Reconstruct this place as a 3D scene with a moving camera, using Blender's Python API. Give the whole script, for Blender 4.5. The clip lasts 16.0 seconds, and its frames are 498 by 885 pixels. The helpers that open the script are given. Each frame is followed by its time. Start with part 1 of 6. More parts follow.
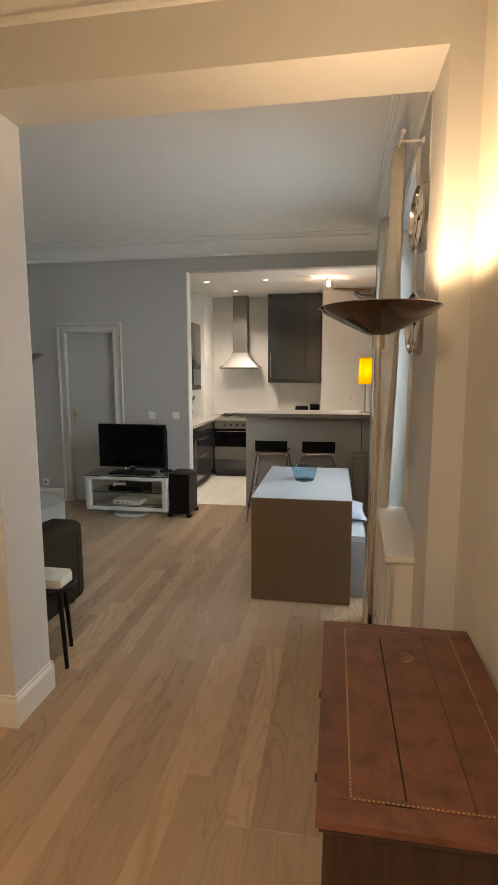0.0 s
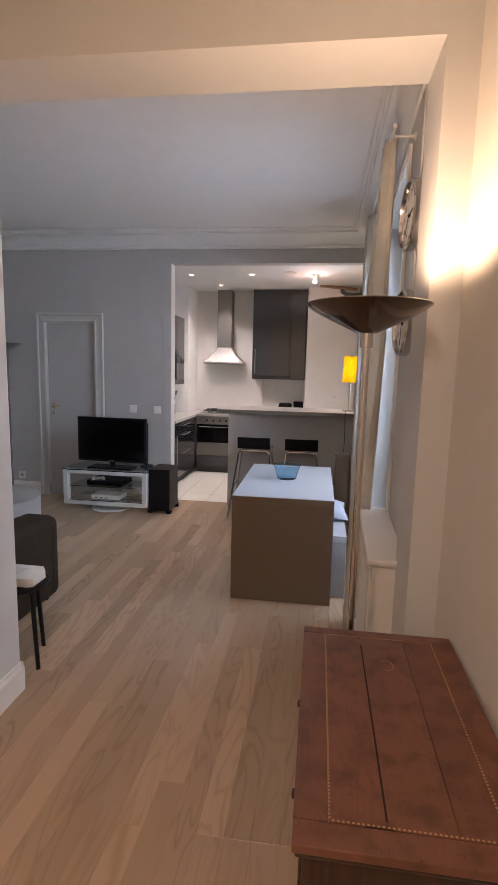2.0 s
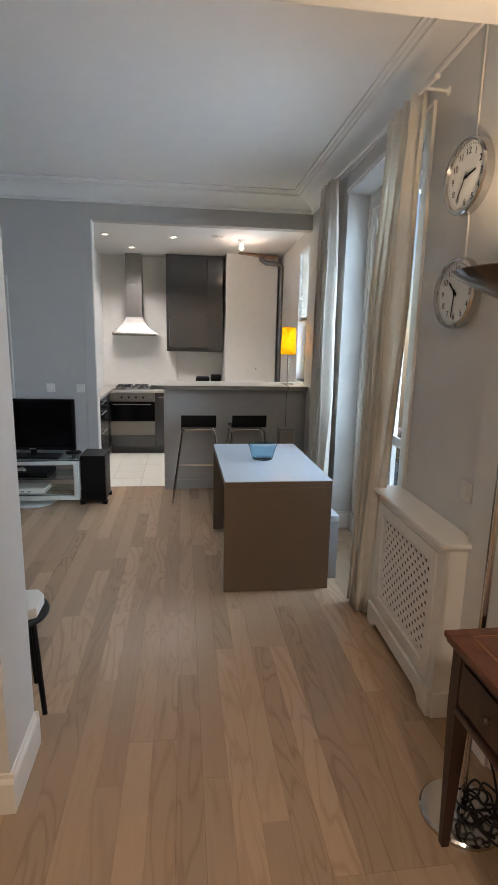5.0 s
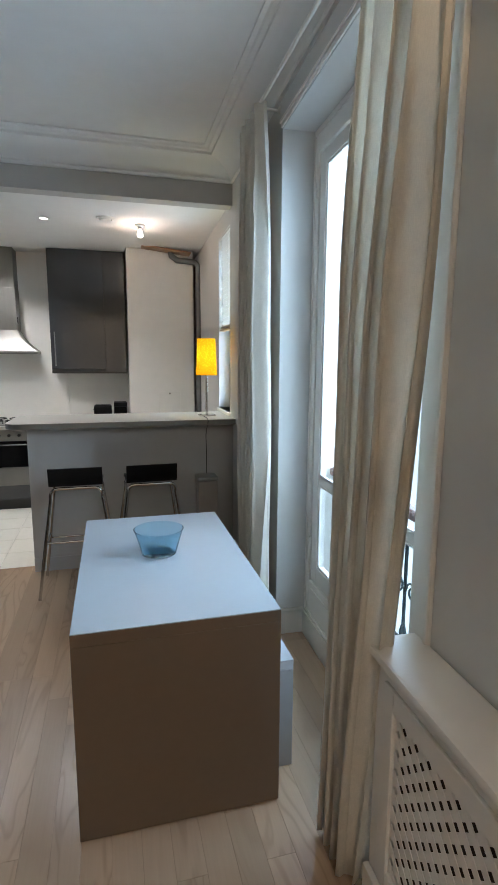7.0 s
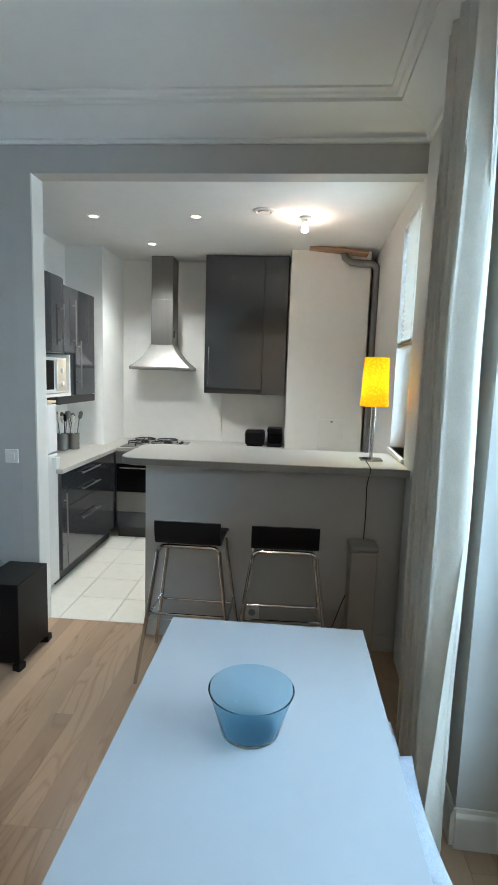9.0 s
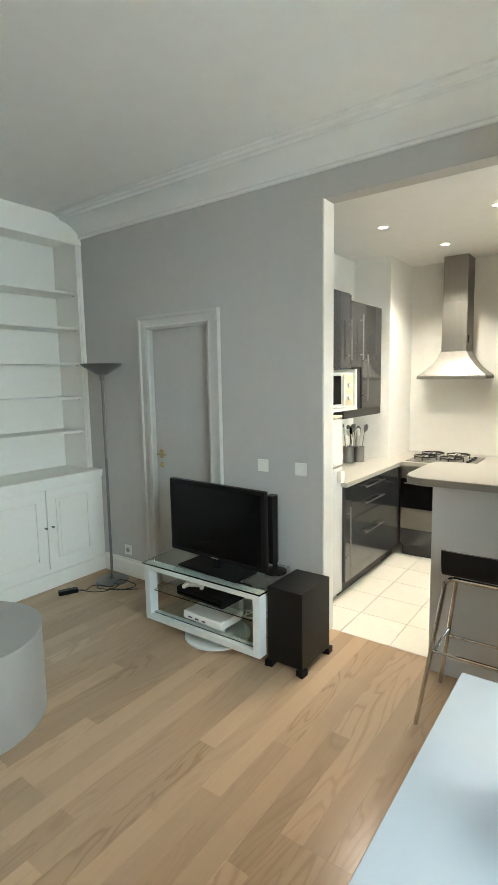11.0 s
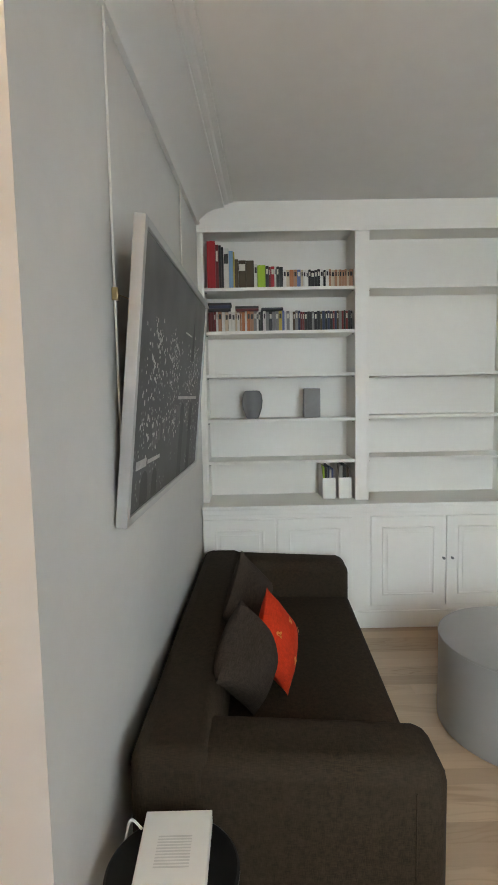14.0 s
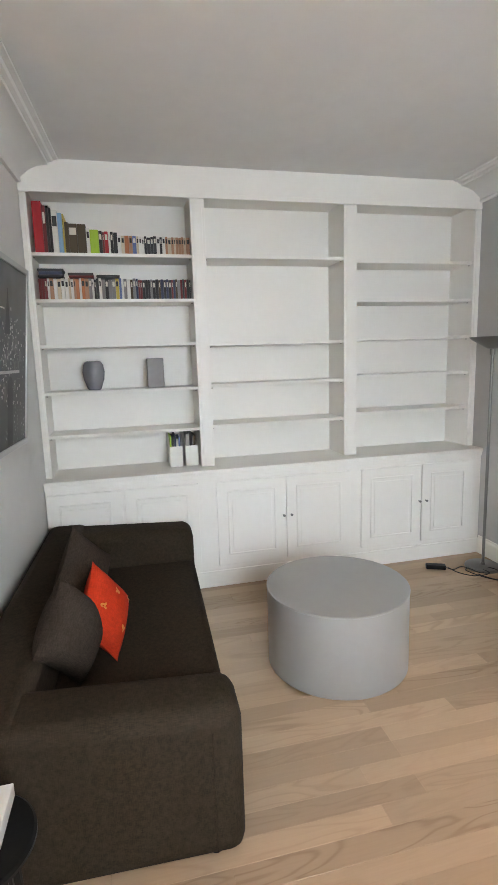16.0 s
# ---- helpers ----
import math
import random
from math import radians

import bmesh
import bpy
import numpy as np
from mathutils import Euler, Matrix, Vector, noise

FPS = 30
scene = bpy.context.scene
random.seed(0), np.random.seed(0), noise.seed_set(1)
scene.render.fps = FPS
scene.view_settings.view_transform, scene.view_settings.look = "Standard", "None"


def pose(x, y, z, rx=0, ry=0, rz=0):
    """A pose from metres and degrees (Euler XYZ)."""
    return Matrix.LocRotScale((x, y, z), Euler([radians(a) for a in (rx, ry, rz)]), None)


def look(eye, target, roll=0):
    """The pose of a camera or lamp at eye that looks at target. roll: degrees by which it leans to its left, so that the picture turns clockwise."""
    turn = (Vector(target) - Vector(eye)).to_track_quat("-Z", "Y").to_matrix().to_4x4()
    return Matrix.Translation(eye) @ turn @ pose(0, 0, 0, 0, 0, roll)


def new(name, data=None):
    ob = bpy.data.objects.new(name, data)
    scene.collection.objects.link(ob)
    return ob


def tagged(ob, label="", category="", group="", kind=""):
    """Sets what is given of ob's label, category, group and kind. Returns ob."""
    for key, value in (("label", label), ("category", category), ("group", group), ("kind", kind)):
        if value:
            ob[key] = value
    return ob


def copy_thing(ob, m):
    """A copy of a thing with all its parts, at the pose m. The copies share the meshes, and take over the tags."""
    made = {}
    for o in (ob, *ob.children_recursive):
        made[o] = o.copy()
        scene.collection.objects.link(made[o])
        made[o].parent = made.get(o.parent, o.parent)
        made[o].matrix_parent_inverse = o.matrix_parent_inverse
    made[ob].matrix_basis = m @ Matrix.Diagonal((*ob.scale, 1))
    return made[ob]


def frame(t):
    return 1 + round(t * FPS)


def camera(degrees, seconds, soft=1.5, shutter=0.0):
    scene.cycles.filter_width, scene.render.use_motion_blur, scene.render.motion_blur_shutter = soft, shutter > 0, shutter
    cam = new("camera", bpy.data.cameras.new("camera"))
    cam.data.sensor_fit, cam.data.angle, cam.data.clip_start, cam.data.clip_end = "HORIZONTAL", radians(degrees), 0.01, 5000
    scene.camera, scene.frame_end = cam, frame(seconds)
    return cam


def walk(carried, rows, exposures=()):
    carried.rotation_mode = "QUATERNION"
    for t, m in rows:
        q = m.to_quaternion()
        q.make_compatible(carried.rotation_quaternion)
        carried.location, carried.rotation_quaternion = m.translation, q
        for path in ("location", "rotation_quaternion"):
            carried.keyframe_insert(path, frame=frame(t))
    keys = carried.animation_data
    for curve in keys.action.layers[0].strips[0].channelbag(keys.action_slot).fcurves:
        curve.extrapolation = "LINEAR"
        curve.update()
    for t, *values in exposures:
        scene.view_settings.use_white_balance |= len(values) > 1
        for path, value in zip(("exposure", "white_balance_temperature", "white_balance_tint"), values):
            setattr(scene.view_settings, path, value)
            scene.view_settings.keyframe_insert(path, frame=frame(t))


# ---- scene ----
cam = camera(51.9, 16.0, soft=1.0)
PATH = [
    (0, (-0.127, 0.326, 1.587), (-0.456, 2.28, 1.313), -0.1),
    (0.5, (-0.125, 0.376, 1.591), (-0.364, 2.345, 1.339), 0.9),
    (1, (-0.142, 0.378, 1.593), (-0.388, 2.346, 1.332), 1.3),
    (1.5, (-0.136, 0.373, 1.593), (-0.426, 2.333, 1.323), 1.2),
    (2, (-0.135, 0.389, 1.589), (-0.396, 2.35, 1.299), 1.4),
    (2.5, (-0.235, 0.431, 1.586), (-0.428, 2.396, 1.264), 1.4),
    (3, (-0.368, 0.441, 1.595), (-0.524, 2.41, 1.283), 1.5),
    (3.5, (-0.492, 0.527, 1.585), (-0.681, 2.493, 1.267), 1.2),
    (4, (-0.671, 0.635, 1.589), (-0.867, 2.596, 1.249), 1.0),
    (4.5, (-0.856, 0.641, 1.589), (-0.843, 2.607, 1.225), 0.8),
    (5, (-0.935, 0.685, 1.586), (-0.679, 2.63, 1.197), 1.2),
    (5.2, (-0.926, 0.761, 1.564), (-0.58, 2.692, 1.172), 1.0),
    (7.3, (-0.446, 2.362, 1.564), (0.063, 4.274, 1.267), 0.2),
    (7.5, (-0.396, 2.468, 1.576), (0.043, 4.399, 1.292), 0.6),
    (8, (-0.314, 2.736, 1.572), (-0.047, 4.702, 1.318), 1.7),
    (8.2, (-0.304, 2.841, 1.578), (-0.102, 4.815, 1.33), 2.0),
    (10.3, (-0.282, 3.304, 1.657), (-1.119, 5.1, 1.386), -0.3),
    (10.5, (-0.297, 3.3, 1.654), (-1.225, 5.053, 1.394), -0.4),
    (11, (-0.327, 3.277, 1.657), (-1.495, 4.883, 1.413), -1.0),
    (11.5, (-0.365, 3.231, 1.661), (-1.776, 4.631, 1.439), -1.3),
    (12, (-0.396, 3.185, 1.683), (-2.027, 4.323, 1.478), -1.1),
    (12.5, (-0.409, 3.155, 1.675), (-2.216, 3.991, 1.481), -1.0),
    (13, (-0.437, 3.095, 1.684), (-2.361, 3.613, 1.507), -1.1),
    (13.5, (-0.445, 3.031, 1.699), (-2.428, 3.224, 1.529), -1.2),
    (14, (-0.453, 2.972, 1.665), (-2.445, 2.992, 1.489), -1.1),
    (14.5, (-0.44, 3.048, 1.641), (-2.426, 3.086, 1.407), -1.3),
    (15, (-0.408, 3.158, 1.669), (-2.382, 3.312, 1.386), -1.6),
    (15.5, (-0.383, 3.214, 1.694), (-2.336, 3.516, 1.389), -1.7),
    (16, (-0.365, 3.259, 1.704), (-2.285, 3.712, 1.377), -1.8),
]
# brightness and tint follow the clip's own camera
walk(cam, [(t, look(eye, target, roll)) for t, eye, target, roll in PATH],
     [(0.0, -0.46, 7600, 18), (0.5, -0.66, 7500, 18), (1.0, -0.6, 7100, 24), (1.5, -0.5, 6900, 28), (2.0, -0.46, 6600, 30), (3.0, -0.42, 6500, 28), (4.0, -0.28, 6350, 20), (5.0, -0.42, 6250, 17), (7.5, -0.52, 5700, 9), (8.2, -0.52, 5500, 6), (10.3, 0.24, 6700, 6), (11.5, 0.32, 7300, 7), (12.0, 0.52, 7500, 9), (13.0, 0.5, 7600, 18), (13.5, 0.12, 7600, 18), (14.5, 0.16, 7400, 18), (15.0, 0.52, 7450, 22), (16.0, 0.56, 7400, 23)])

# ---- world and lights ----
world = bpy.data.worlds.new("sky")
scene.world = world
world.use_nodes = True
wn = world.node_tree.nodes
sky = wn.new("ShaderNodeTexSky")
sky.sky_type = "NISHITA"
sky.sun_disc = False
sky.sun_elevation, sky.sun_rotation = radians(38), radians(60)
wn["Background"].inputs["Strength"].default_value = 0.12
world.node_tree.links.new(sky.outputs["Color"], wn["Background"].inputs["Color"])

WALL = pose(0.267, 2.6, 0, 0, 0, -1.95)      # window wall: local y runs along it, local x points outdoors


def lamp(name, kind, m, energy, color, **more):
    data = bpy.data.lights.new(name, kind)
    data.energy, data.color = energy, color
    if "size" in more:
        data.shape, data.size, data.size_y = "RECTANGLE", more["size"][0], more["size"][1]
    if "radius" in more:
        data.shadow_soft_size = more["radius"]
    if "cone" in more:
        data.spot_size, data.spot_blend = radians(more["cone"]), more.get("blend", 0.6)
    ob = new(name, data)
    ob.matrix_world = m
    return ob


# overcast daylight in the two window openings
lamp("daylight_window", "AREA", WALL @ pose(1.5, 1.5, 2.35, 0, 72, 0), 440, (0.62, 0.84, 1.0), size=(2.5, 4.6))
lamp("daylight_kitchen", "AREA", WALL @ pose(0.42, 3.85, 1.9, 0, 90, 0), 12, (0.75, 0.89, 1.0), size=(1.3, 0.5))
sun = lamp("sun", "SUN", look((20, 6, 24), (0, 4, 0)), 0.6, (1.0, 0.96, 0.9))
sun.data.angle = radians(15)
SPOTS = [(-1.81, 7.03), (-1.035, 7.02), (-1.585, 7.83)]
for sx, sy in SPOTS:
    lamp("spot_beam", "SPOT", pose(sx, sy, 2.735), 92, (1.0, 0.94, 0.85), cone=120, blend=0.7, radius=0.03)
lamp("bare_bulb_light", "POINT", pose(-0.24, 7.02, 2.58), 6, (1.0, 0.72, 0.52), radius=0.03)
lamp("uplight_bulb", "SPOT", pose(0.007, 2.06, 1.81, 180, 0, 0), 44, (1.0, 0.74, 0.46), cone=158, blend=0.35, radius=0.04)
# unseen fill lamp, added to brighten the entry room's walls and floor
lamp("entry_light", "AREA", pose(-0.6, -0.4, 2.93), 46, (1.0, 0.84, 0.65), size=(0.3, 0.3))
lamp("bar_lamp_bulb", "POINT", pose(0.205, 6.235, 1.60), 10.0, (1.0, 0.95, 0.62), radius=0.03)


# ---- materials ----
def mat(name, base, rough=0.5, metal=0.0, var=0.06, scale=6.0, bump=0.0, bscale=120.0, coat=0.0, spec=0.5, trans=0.0, ior=1.45, wear=None, emit=None, stretch=(1, 1, 1), rand=0.0):
    """A procedural surface: a base colour with two scales of variation, a bump, and a per-object shift."""
    m = bpy.data.materials.new(name)
    m.use_nodes = True
    n, l = m.node_tree.nodes, m.node_tree.links
    b = n["Principled BSDF"]
    tc = n.new("ShaderNodeTexCoord")
    mp = n.new("ShaderNodeMapping")
    mp.inputs["Scale"].default_value = stretch
    l.new(tc.outputs["Object"], mp.inputs["Vector"])
    big, small = n.new("ShaderNodeTexNoise"), n.new("ShaderNodeTexNoise")
    big.inputs["Scale"].default_value, small.inputs["Scale"].default_value = scale * 0.25, scale * 4
    big.inputs["Detail"].default_value, small.inputs["Detail"].default_value = 4, 6
    for t in (big, small):
        l.new(mp.outputs["Vector"], t.inputs["Vector"])
    add = n.new("ShaderNodeMath")
    add.operation = "ADD"
    l.new(big.outputs["Fac"], add.inputs[0])
    l.new(small.outputs["Fac"], add.inputs[1])
    mr = n.new("ShaderNodeMapRange")
    mr.inputs["From Min"].default_value, mr.inputs["From Max"].default_value = 0.6, 1.4
    mr.inputs["To Min"].default_value, mr.inputs["To Max"].default_value = 1 - var, 1 + var
    l.new(add.outputs[0], mr.inputs["Value"])
    hsv = n.new("ShaderNodeHueSaturation")
    hsv.inputs["Color"].default_value = (*base, 1)
    l.new(mr.outputs[0], hsv.inputs["Value"])
    if rand:
        oi = n.new("ShaderNodeObjectInfo")
        r2 = n.new("ShaderNodeMapRange")
        r2.inputs["To Min"].default_value, r2.inputs["To Max"].default_value = 1 - rand, 1 + rand
        mul = n.new("ShaderNodeMath")
        mul.operation = "MULTIPLY"
        l.new(oi.outputs["Random"], r2.inputs["Value"])
        l.new(r2.outputs[0], mul.inputs[0])
        l.new(mr.outputs[0], mul.inputs[1])
        l.new(mul.outputs[0], hsv.inputs["Value"])
    l.new(hsv.outputs["Color"], b.inputs["Base Color"])
    rr = n.new("ShaderNodeMapRange")
    rr.inputs["To Min"].default_value, rr.inputs["To Max"].default_value = max(rough - 0.06, 0.0), min(rough + 0.06, 1)
    l.new(big.outputs["Fac"], rr.inputs["Value"])
    l.new(rr.outputs[0], b.inputs["Roughness"])
    b.inputs["Metallic"].default_value = metal
    b.inputs["Coat Weight"].default_value = coat
    b.inputs["Specular IOR Level"].default_value = spec
    b.inputs["Transmission Weight"].default_value = trans
    b.inputs["IOR"].default_value = ior
    if emit:
        b.inputs["Emission Color"].default_value = (*emit[0], 1)
        b.inputs["Emission Strength"].default_value = emit[1]
    if bump:
        bt = n.new("ShaderNodeTexNoise")
        bt.inputs["Scale"].default_value, bt.inputs["Detail"].default_value = bscale, 5
        l.new(mp.outputs["Vector"], bt.inputs["Vector"])
        bp = n.new("ShaderNodeBump")
        bp.inputs["Strength"].default_value, bp.inputs["Distance"].default_value = bump, 0.002
        l.new(bt.outputs["Fac"], bp.inputs["Height"])
        l.new(bp.outputs["Normal"], b.inputs["Normal"])
    return m


def wood(name, c1, c2, rough=0.4, grain=1.0, axis=1, rand=0.12, coat=0.0, dark=None, spec=0.5, figure=0.0, fibre=0.5):
    """Long-grained wood with cathedral figure; the grain runs along one local axis and shifts from piece to piece."""
    m = bpy.data.materials.new(name)
    m.use_nodes = True
    n, l = m.node_tree.nodes, m.node_tree.links
    b = n["Principled BSDF"]
    tc, oi, mp = n.new("ShaderNodeTexCoord"), n.new("ShaderNodeObjectInfo"), n.new("ShaderNodeMapping")
    sc = [9.0 * grain] * 3
    sc[axis] = (1.6 if figure else 0.55) * grain
    mp.inputs["Scale"].default_value = sc
    off = n.new("ShaderNodeVectorMath")
    off.operation = "SCALE"
    off.inputs[0].default_value = (17.0, 41.0, 5.0)
    l.new(oi.outputs["Random"], off.inputs["Scale"])
    l.new(off.outputs[0], mp.inputs["Location"])
    l.new(tc.outputs["Object"], mp.inputs["Vector"])
    big = n.new("ShaderNodeTexNoise")
    big.inputs["Scale"].default_value, big.inputs["Detail"].default_value, big.inputs["Distortion"].default_value = 0.8, 2, 0.6
    l.new(mp.outputs["Vector"], big.inputs["Vector"])
    ring = n.new("ShaderNodeMath")
    ring.operation = "MULTIPLY"
    ring.inputs[1].default_value = 62.0 if figure else 34.0
    l.new(big.outputs["Fac"], ring.inputs[0])
    sine = n.new("ShaderNodeMath")
    sine.operation = "SINE"
    l.new(ring.outputs[0], sine.inputs[0])
    fine = n.new("ShaderNodeTexNoise")
    fine.inputs["Scale"].default_value, fine.inputs["Detail"].default_value = 7.0, 6
    mp2 = n.new("ShaderNodeMapping")
    s2 = [26.0 * grain] * 3
    s2[axis] = 0.9 * grain
    mp2.inputs["Scale"].default_value = s2
    l.new(off.outputs[0], mp2.inputs["Location"])
    l.new(tc.outputs["Object"], mp2.inputs["Vector"])
    l.new(mp2.outputs["Vector"], fine.inputs["Vector"])
    s01 = n.new("ShaderNodeMapRange")
    s01.inputs["From Min"].default_value, s01.inputs["From Max"].default_value = -1, 1
    l.new(sine.outputs[0], s01.inputs["Value"])
    thin, deep = n.new("ShaderNodeMath"), n.new("ShaderNodeMath")
    thin.operation, deep.operation = "POWER", "MULTIPLY"
    thin.inputs[1].default_value = 4.5 if figure else 1.0
    deep.inputs[1].default_value = 0.26 if figure else 0.45
    l.new(s01.outputs[0], thin.inputs[0])
    l.new(thin.outputs[0], deep.inputs[0])
    if figure:
        some, cut = n.new("ShaderNodeMath"), n.new("ShaderNodeMapRange")
        some.operation = "PINGPONG"
        some.inputs[1].default_value = 0.137
        cut.inputs["From Min"].default_value, cut.inputs["From Max"].default_value = 0.03, 0.137
        cut.inputs["To Min"].default_value, cut.inputs["To Max"].default_value = 0.02, 0.25
        l.new(oi.outputs["Random"], some.inputs[0])
        l.new(some.outputs[0], cut.inputs["Value"])
        l.new(cut.outputs[0], deep.inputs[1])
    mixf = n.new("ShaderNodeMath")
    mixf.operation = "MULTIPLY_ADD"
    mixf.inputs[1].default_value = fibre if figure else 0.75
    l.new(fine.outputs["Fac"], mixf.inputs[0])
    l.new(deep.outputs[0], mixf.inputs[2])
    ramp = n.new("ShaderNodeValToRGB")
    ramp.color_ramp.elements[0].position, ramp.color_ramp.elements[0].color = 0.05 if figure else 0.25, (*c1, 1)
    ramp.color_ramp.elements[1].position, ramp.color_ramp.elements[1].color = 0.95 if figure else 0.85, (*c2, 1)
    l.new(mixf.outputs[0], ramp.inputs["Fac"])
    hsv = n.new("ShaderNodeHueSaturation")
    l.new(ramp.outputs["Color"], hsv.inputs["Color"])
    rv = n.new("ShaderNodeMapRange")
    rv.inputs["To Min"].default_value, rv.inputs["To Max"].default_value = 1 - rand, 1 + rand
    l.new(oi.outputs["Random"], rv.inputs["Value"])
    l.new(rv.outputs[0], hsv.inputs["Value"])
    last = hsv.outputs["Color"]
    if dark:
        st = n.new("ShaderNodeTexNoise")
        st.inputs["Scale"].default_value, st.inputs["Detail"].default_value = 15.0, 8
        l.new(tc.outputs["Object"], st.inputs["Vector"])
        sr = n.new("ShaderNodeMapRange")
        sr.inputs["From Min"].default_value, sr.inputs["From Max"].default_value = 0.46, 0.76
        l.new(st.outputs["Fac"], sr.inputs["Value"])
        mx = n.new("ShaderNodeMix")
        mx.data_type = "RGBA"
        l.new(sr.outputs[0], mx.inputs["Factor"])
        l.new(last, mx.inputs["A"])
        mx.inputs["B"].default_value = (*dark, 1)
        last = mx.outputs["Result"]
        for scale, lo, hi, tone in ((4.0, 0.50, 0.78, 0.6), (85.0, 0.60, 0.70, 0.35), (38.0, 0.58, 0.78, 1.25)):
            sp, sm, mm = n.new("ShaderNodeTexNoise"), n.new("ShaderNodeMapRange"), n.new("ShaderNodeMix")
            sp.inputs["Scale"].default_value, sp.inputs["Detail"].default_value, sp.inputs["Roughness"].default_value = scale, 5, 0.65
            sm.inputs["From Min"].default_value, sm.inputs["From Max"].default_value, sm.inputs["To Max"].default_value = lo, hi, 0.8
            mm.data_type, mm.blend_type = "RGBA", "MULTIPLY"
            mm.inputs["B"].default_value = (tone, tone, tone, 1)
            l.new(tc.outputs["Object"], sp.inputs["Vector"])
            l.new(sp.outputs["Fac"], sm.inputs["Value"])
            l.new(sm.outputs[0], mm.inputs["Factor"])
            l.new(last, mm.inputs["A"])
            last = mm.outputs["Result"]
    l.new(last, b.inputs["Base Color"])
    rr = n.new("ShaderNodeMapRange")
    rr.inputs["To Min"].default_value, rr.inputs["To Max"].default_value = rough - 0.03, rough + 0.03
    l.new(fine.outputs["Fac"], rr.inputs["Value"])
    l.new(rr.outputs[0], b.inputs["Roughness"])
    b.inputs["Coat Weight"].default_value = coat
    b.inputs["Specular IOR Level"].default_value = spec
    bp = n.new("ShaderNodeBump")
    bp.inputs["Strength"].default_value, bp.inputs["Distance"].default_value = 0.12, 0.001
    l.new(mixf.outputs[0], bp.inputs["Height"])
    l.new(bp.outputs["Normal"], b.inputs["Normal"])
    return m


def fabric(name, base, weave=900.0, var=0.25, bump=0.35):
    """Woven cloth: fine crossed threads over a slow unevenness."""
    m = mat(name, base, rough=0.92, var=0.1, scale=5, spec=0.15)
    n, l = m.node_tree.nodes, m.node_tree.links
    b = n["Principled BSDF"]
    tc = n.new("ShaderNodeTexCoord")
    sums = []
    for stretch in ((1, 0.12, 0.12), (0.12, 1, 0.12), (0.12, 0.12, 1)):
        mp, tx = n.new("ShaderNodeMapping"), n.new("ShaderNodeTexNoise")
        mp.inputs["Scale"].default_value = stretch
        tx.inputs["Scale"].default_value, tx.inputs["Detail"].default_value = weave, 2
        l.new(tc.outputs["Object"], mp.inputs["Vector"])
        l.new(mp.outputs["Vector"], tx.inputs["Vector"])
        sums.append(tx.outputs["Fac"])
    a1, a2 = n.new("ShaderNodeMath"), n.new("ShaderNodeMath")
    l.new(sums[0], a1.inputs[0]), l.new(sums[1], a1.inputs[1])
    l.new(a1.outputs[0], a2.inputs[0]), l.new(sums[2], a2.inputs[1])
    mr = n.new("ShaderNodeMapRange")
    mr.inputs["From Min"].default_value, mr.inputs["From Max"].default_value = 1.1, 1.9
    mr.inputs["To Min"].default_value, mr.inputs["To Max"].default_value = 1 - var, 1 + var
    l.new(a2.outputs[0], mr.inputs["Value"])
    hsv = n.new("ShaderNodeHueSaturation")
    l.new(b.inputs["Base Color"].links[0].from_socket, hsv.inputs["Color"])
    l.new(mr.outputs[0], hsv.inputs["Value"])
    l.new(hsv.outputs["Color"], b.inputs["Base Color"])
    bp = n.new("ShaderNodeBump")
    bp.inputs["Strength"].default_value, bp.inputs["Distance"].default_value = bump, 0.001
    l.new(a2.outputs[0], bp.inputs["Height"])
    l.new(bp.outputs["Normal"], b.inputs["Normal"])
    return m


def clear(name, tint, rough=0.0, thin=True):
    m = bpy.data.materials.new(name)
    m.use_nodes = True
    n, l = m.node_tree.nodes, m.node_tree.links
    b = n["Principled BSDF"]
    b.inputs["Base Color"].default_value = (*tint, 1)
    b.inputs["Roughness"].default_value = rough
    b.inputs["Transmission Weight"].default_value = 1.0
    b.inputs["IOR"].default_value = 1.1 if thin else 1.45
    return m


WHITE = mat("white_paint", (0.83, 0.80, 0.74), 0.42, var=0.015, bump=0.02, bscale=60)
CEIL = mat("ceiling_paint", (0.78, 0.775, 0.75), 0.8, var=0.03, scale=2, bump=0.05, bscale=90)
GREY = mat("grey_wall_paint", (0.49, 0.475, 0.45), 0.62, var=0.035, scale=3, bump=0.07, bscale=110)
PALE = mat("pale_wall_paint", (0.66, 0.65, 0.62), 0.6, var=0.03, scale=3, bump=0.07, bscale=110)
CREAM = mat("cream_wall_paint", (0.74, 0.69, 0.60), 0.6, var=0.03, scale=3, bump=0.07, bscale=110)
KITW = mat("kitchen_white_wall", (0.80, 0.79, 0.75), 0.5, var=0.03, scale=3, bump=0.06, bscale=100)
OAK = wood("oak_planks", (0.50, 0.350, 0.229), (0.17, 0.096, 0.050), rough=0.25, grain=0.85, rand=0.16, figure=1.0, fibre=0.17)
TILE = mat("cream_floor_tile", (0.82, 0.79, 0.70), 0.3, var=0.04, scale=5, rand=0.04, coat=0.2)
GROUT = mat("grout", (0.42, 0.40, 0.36), 0.9, var=0.1, scale=20)


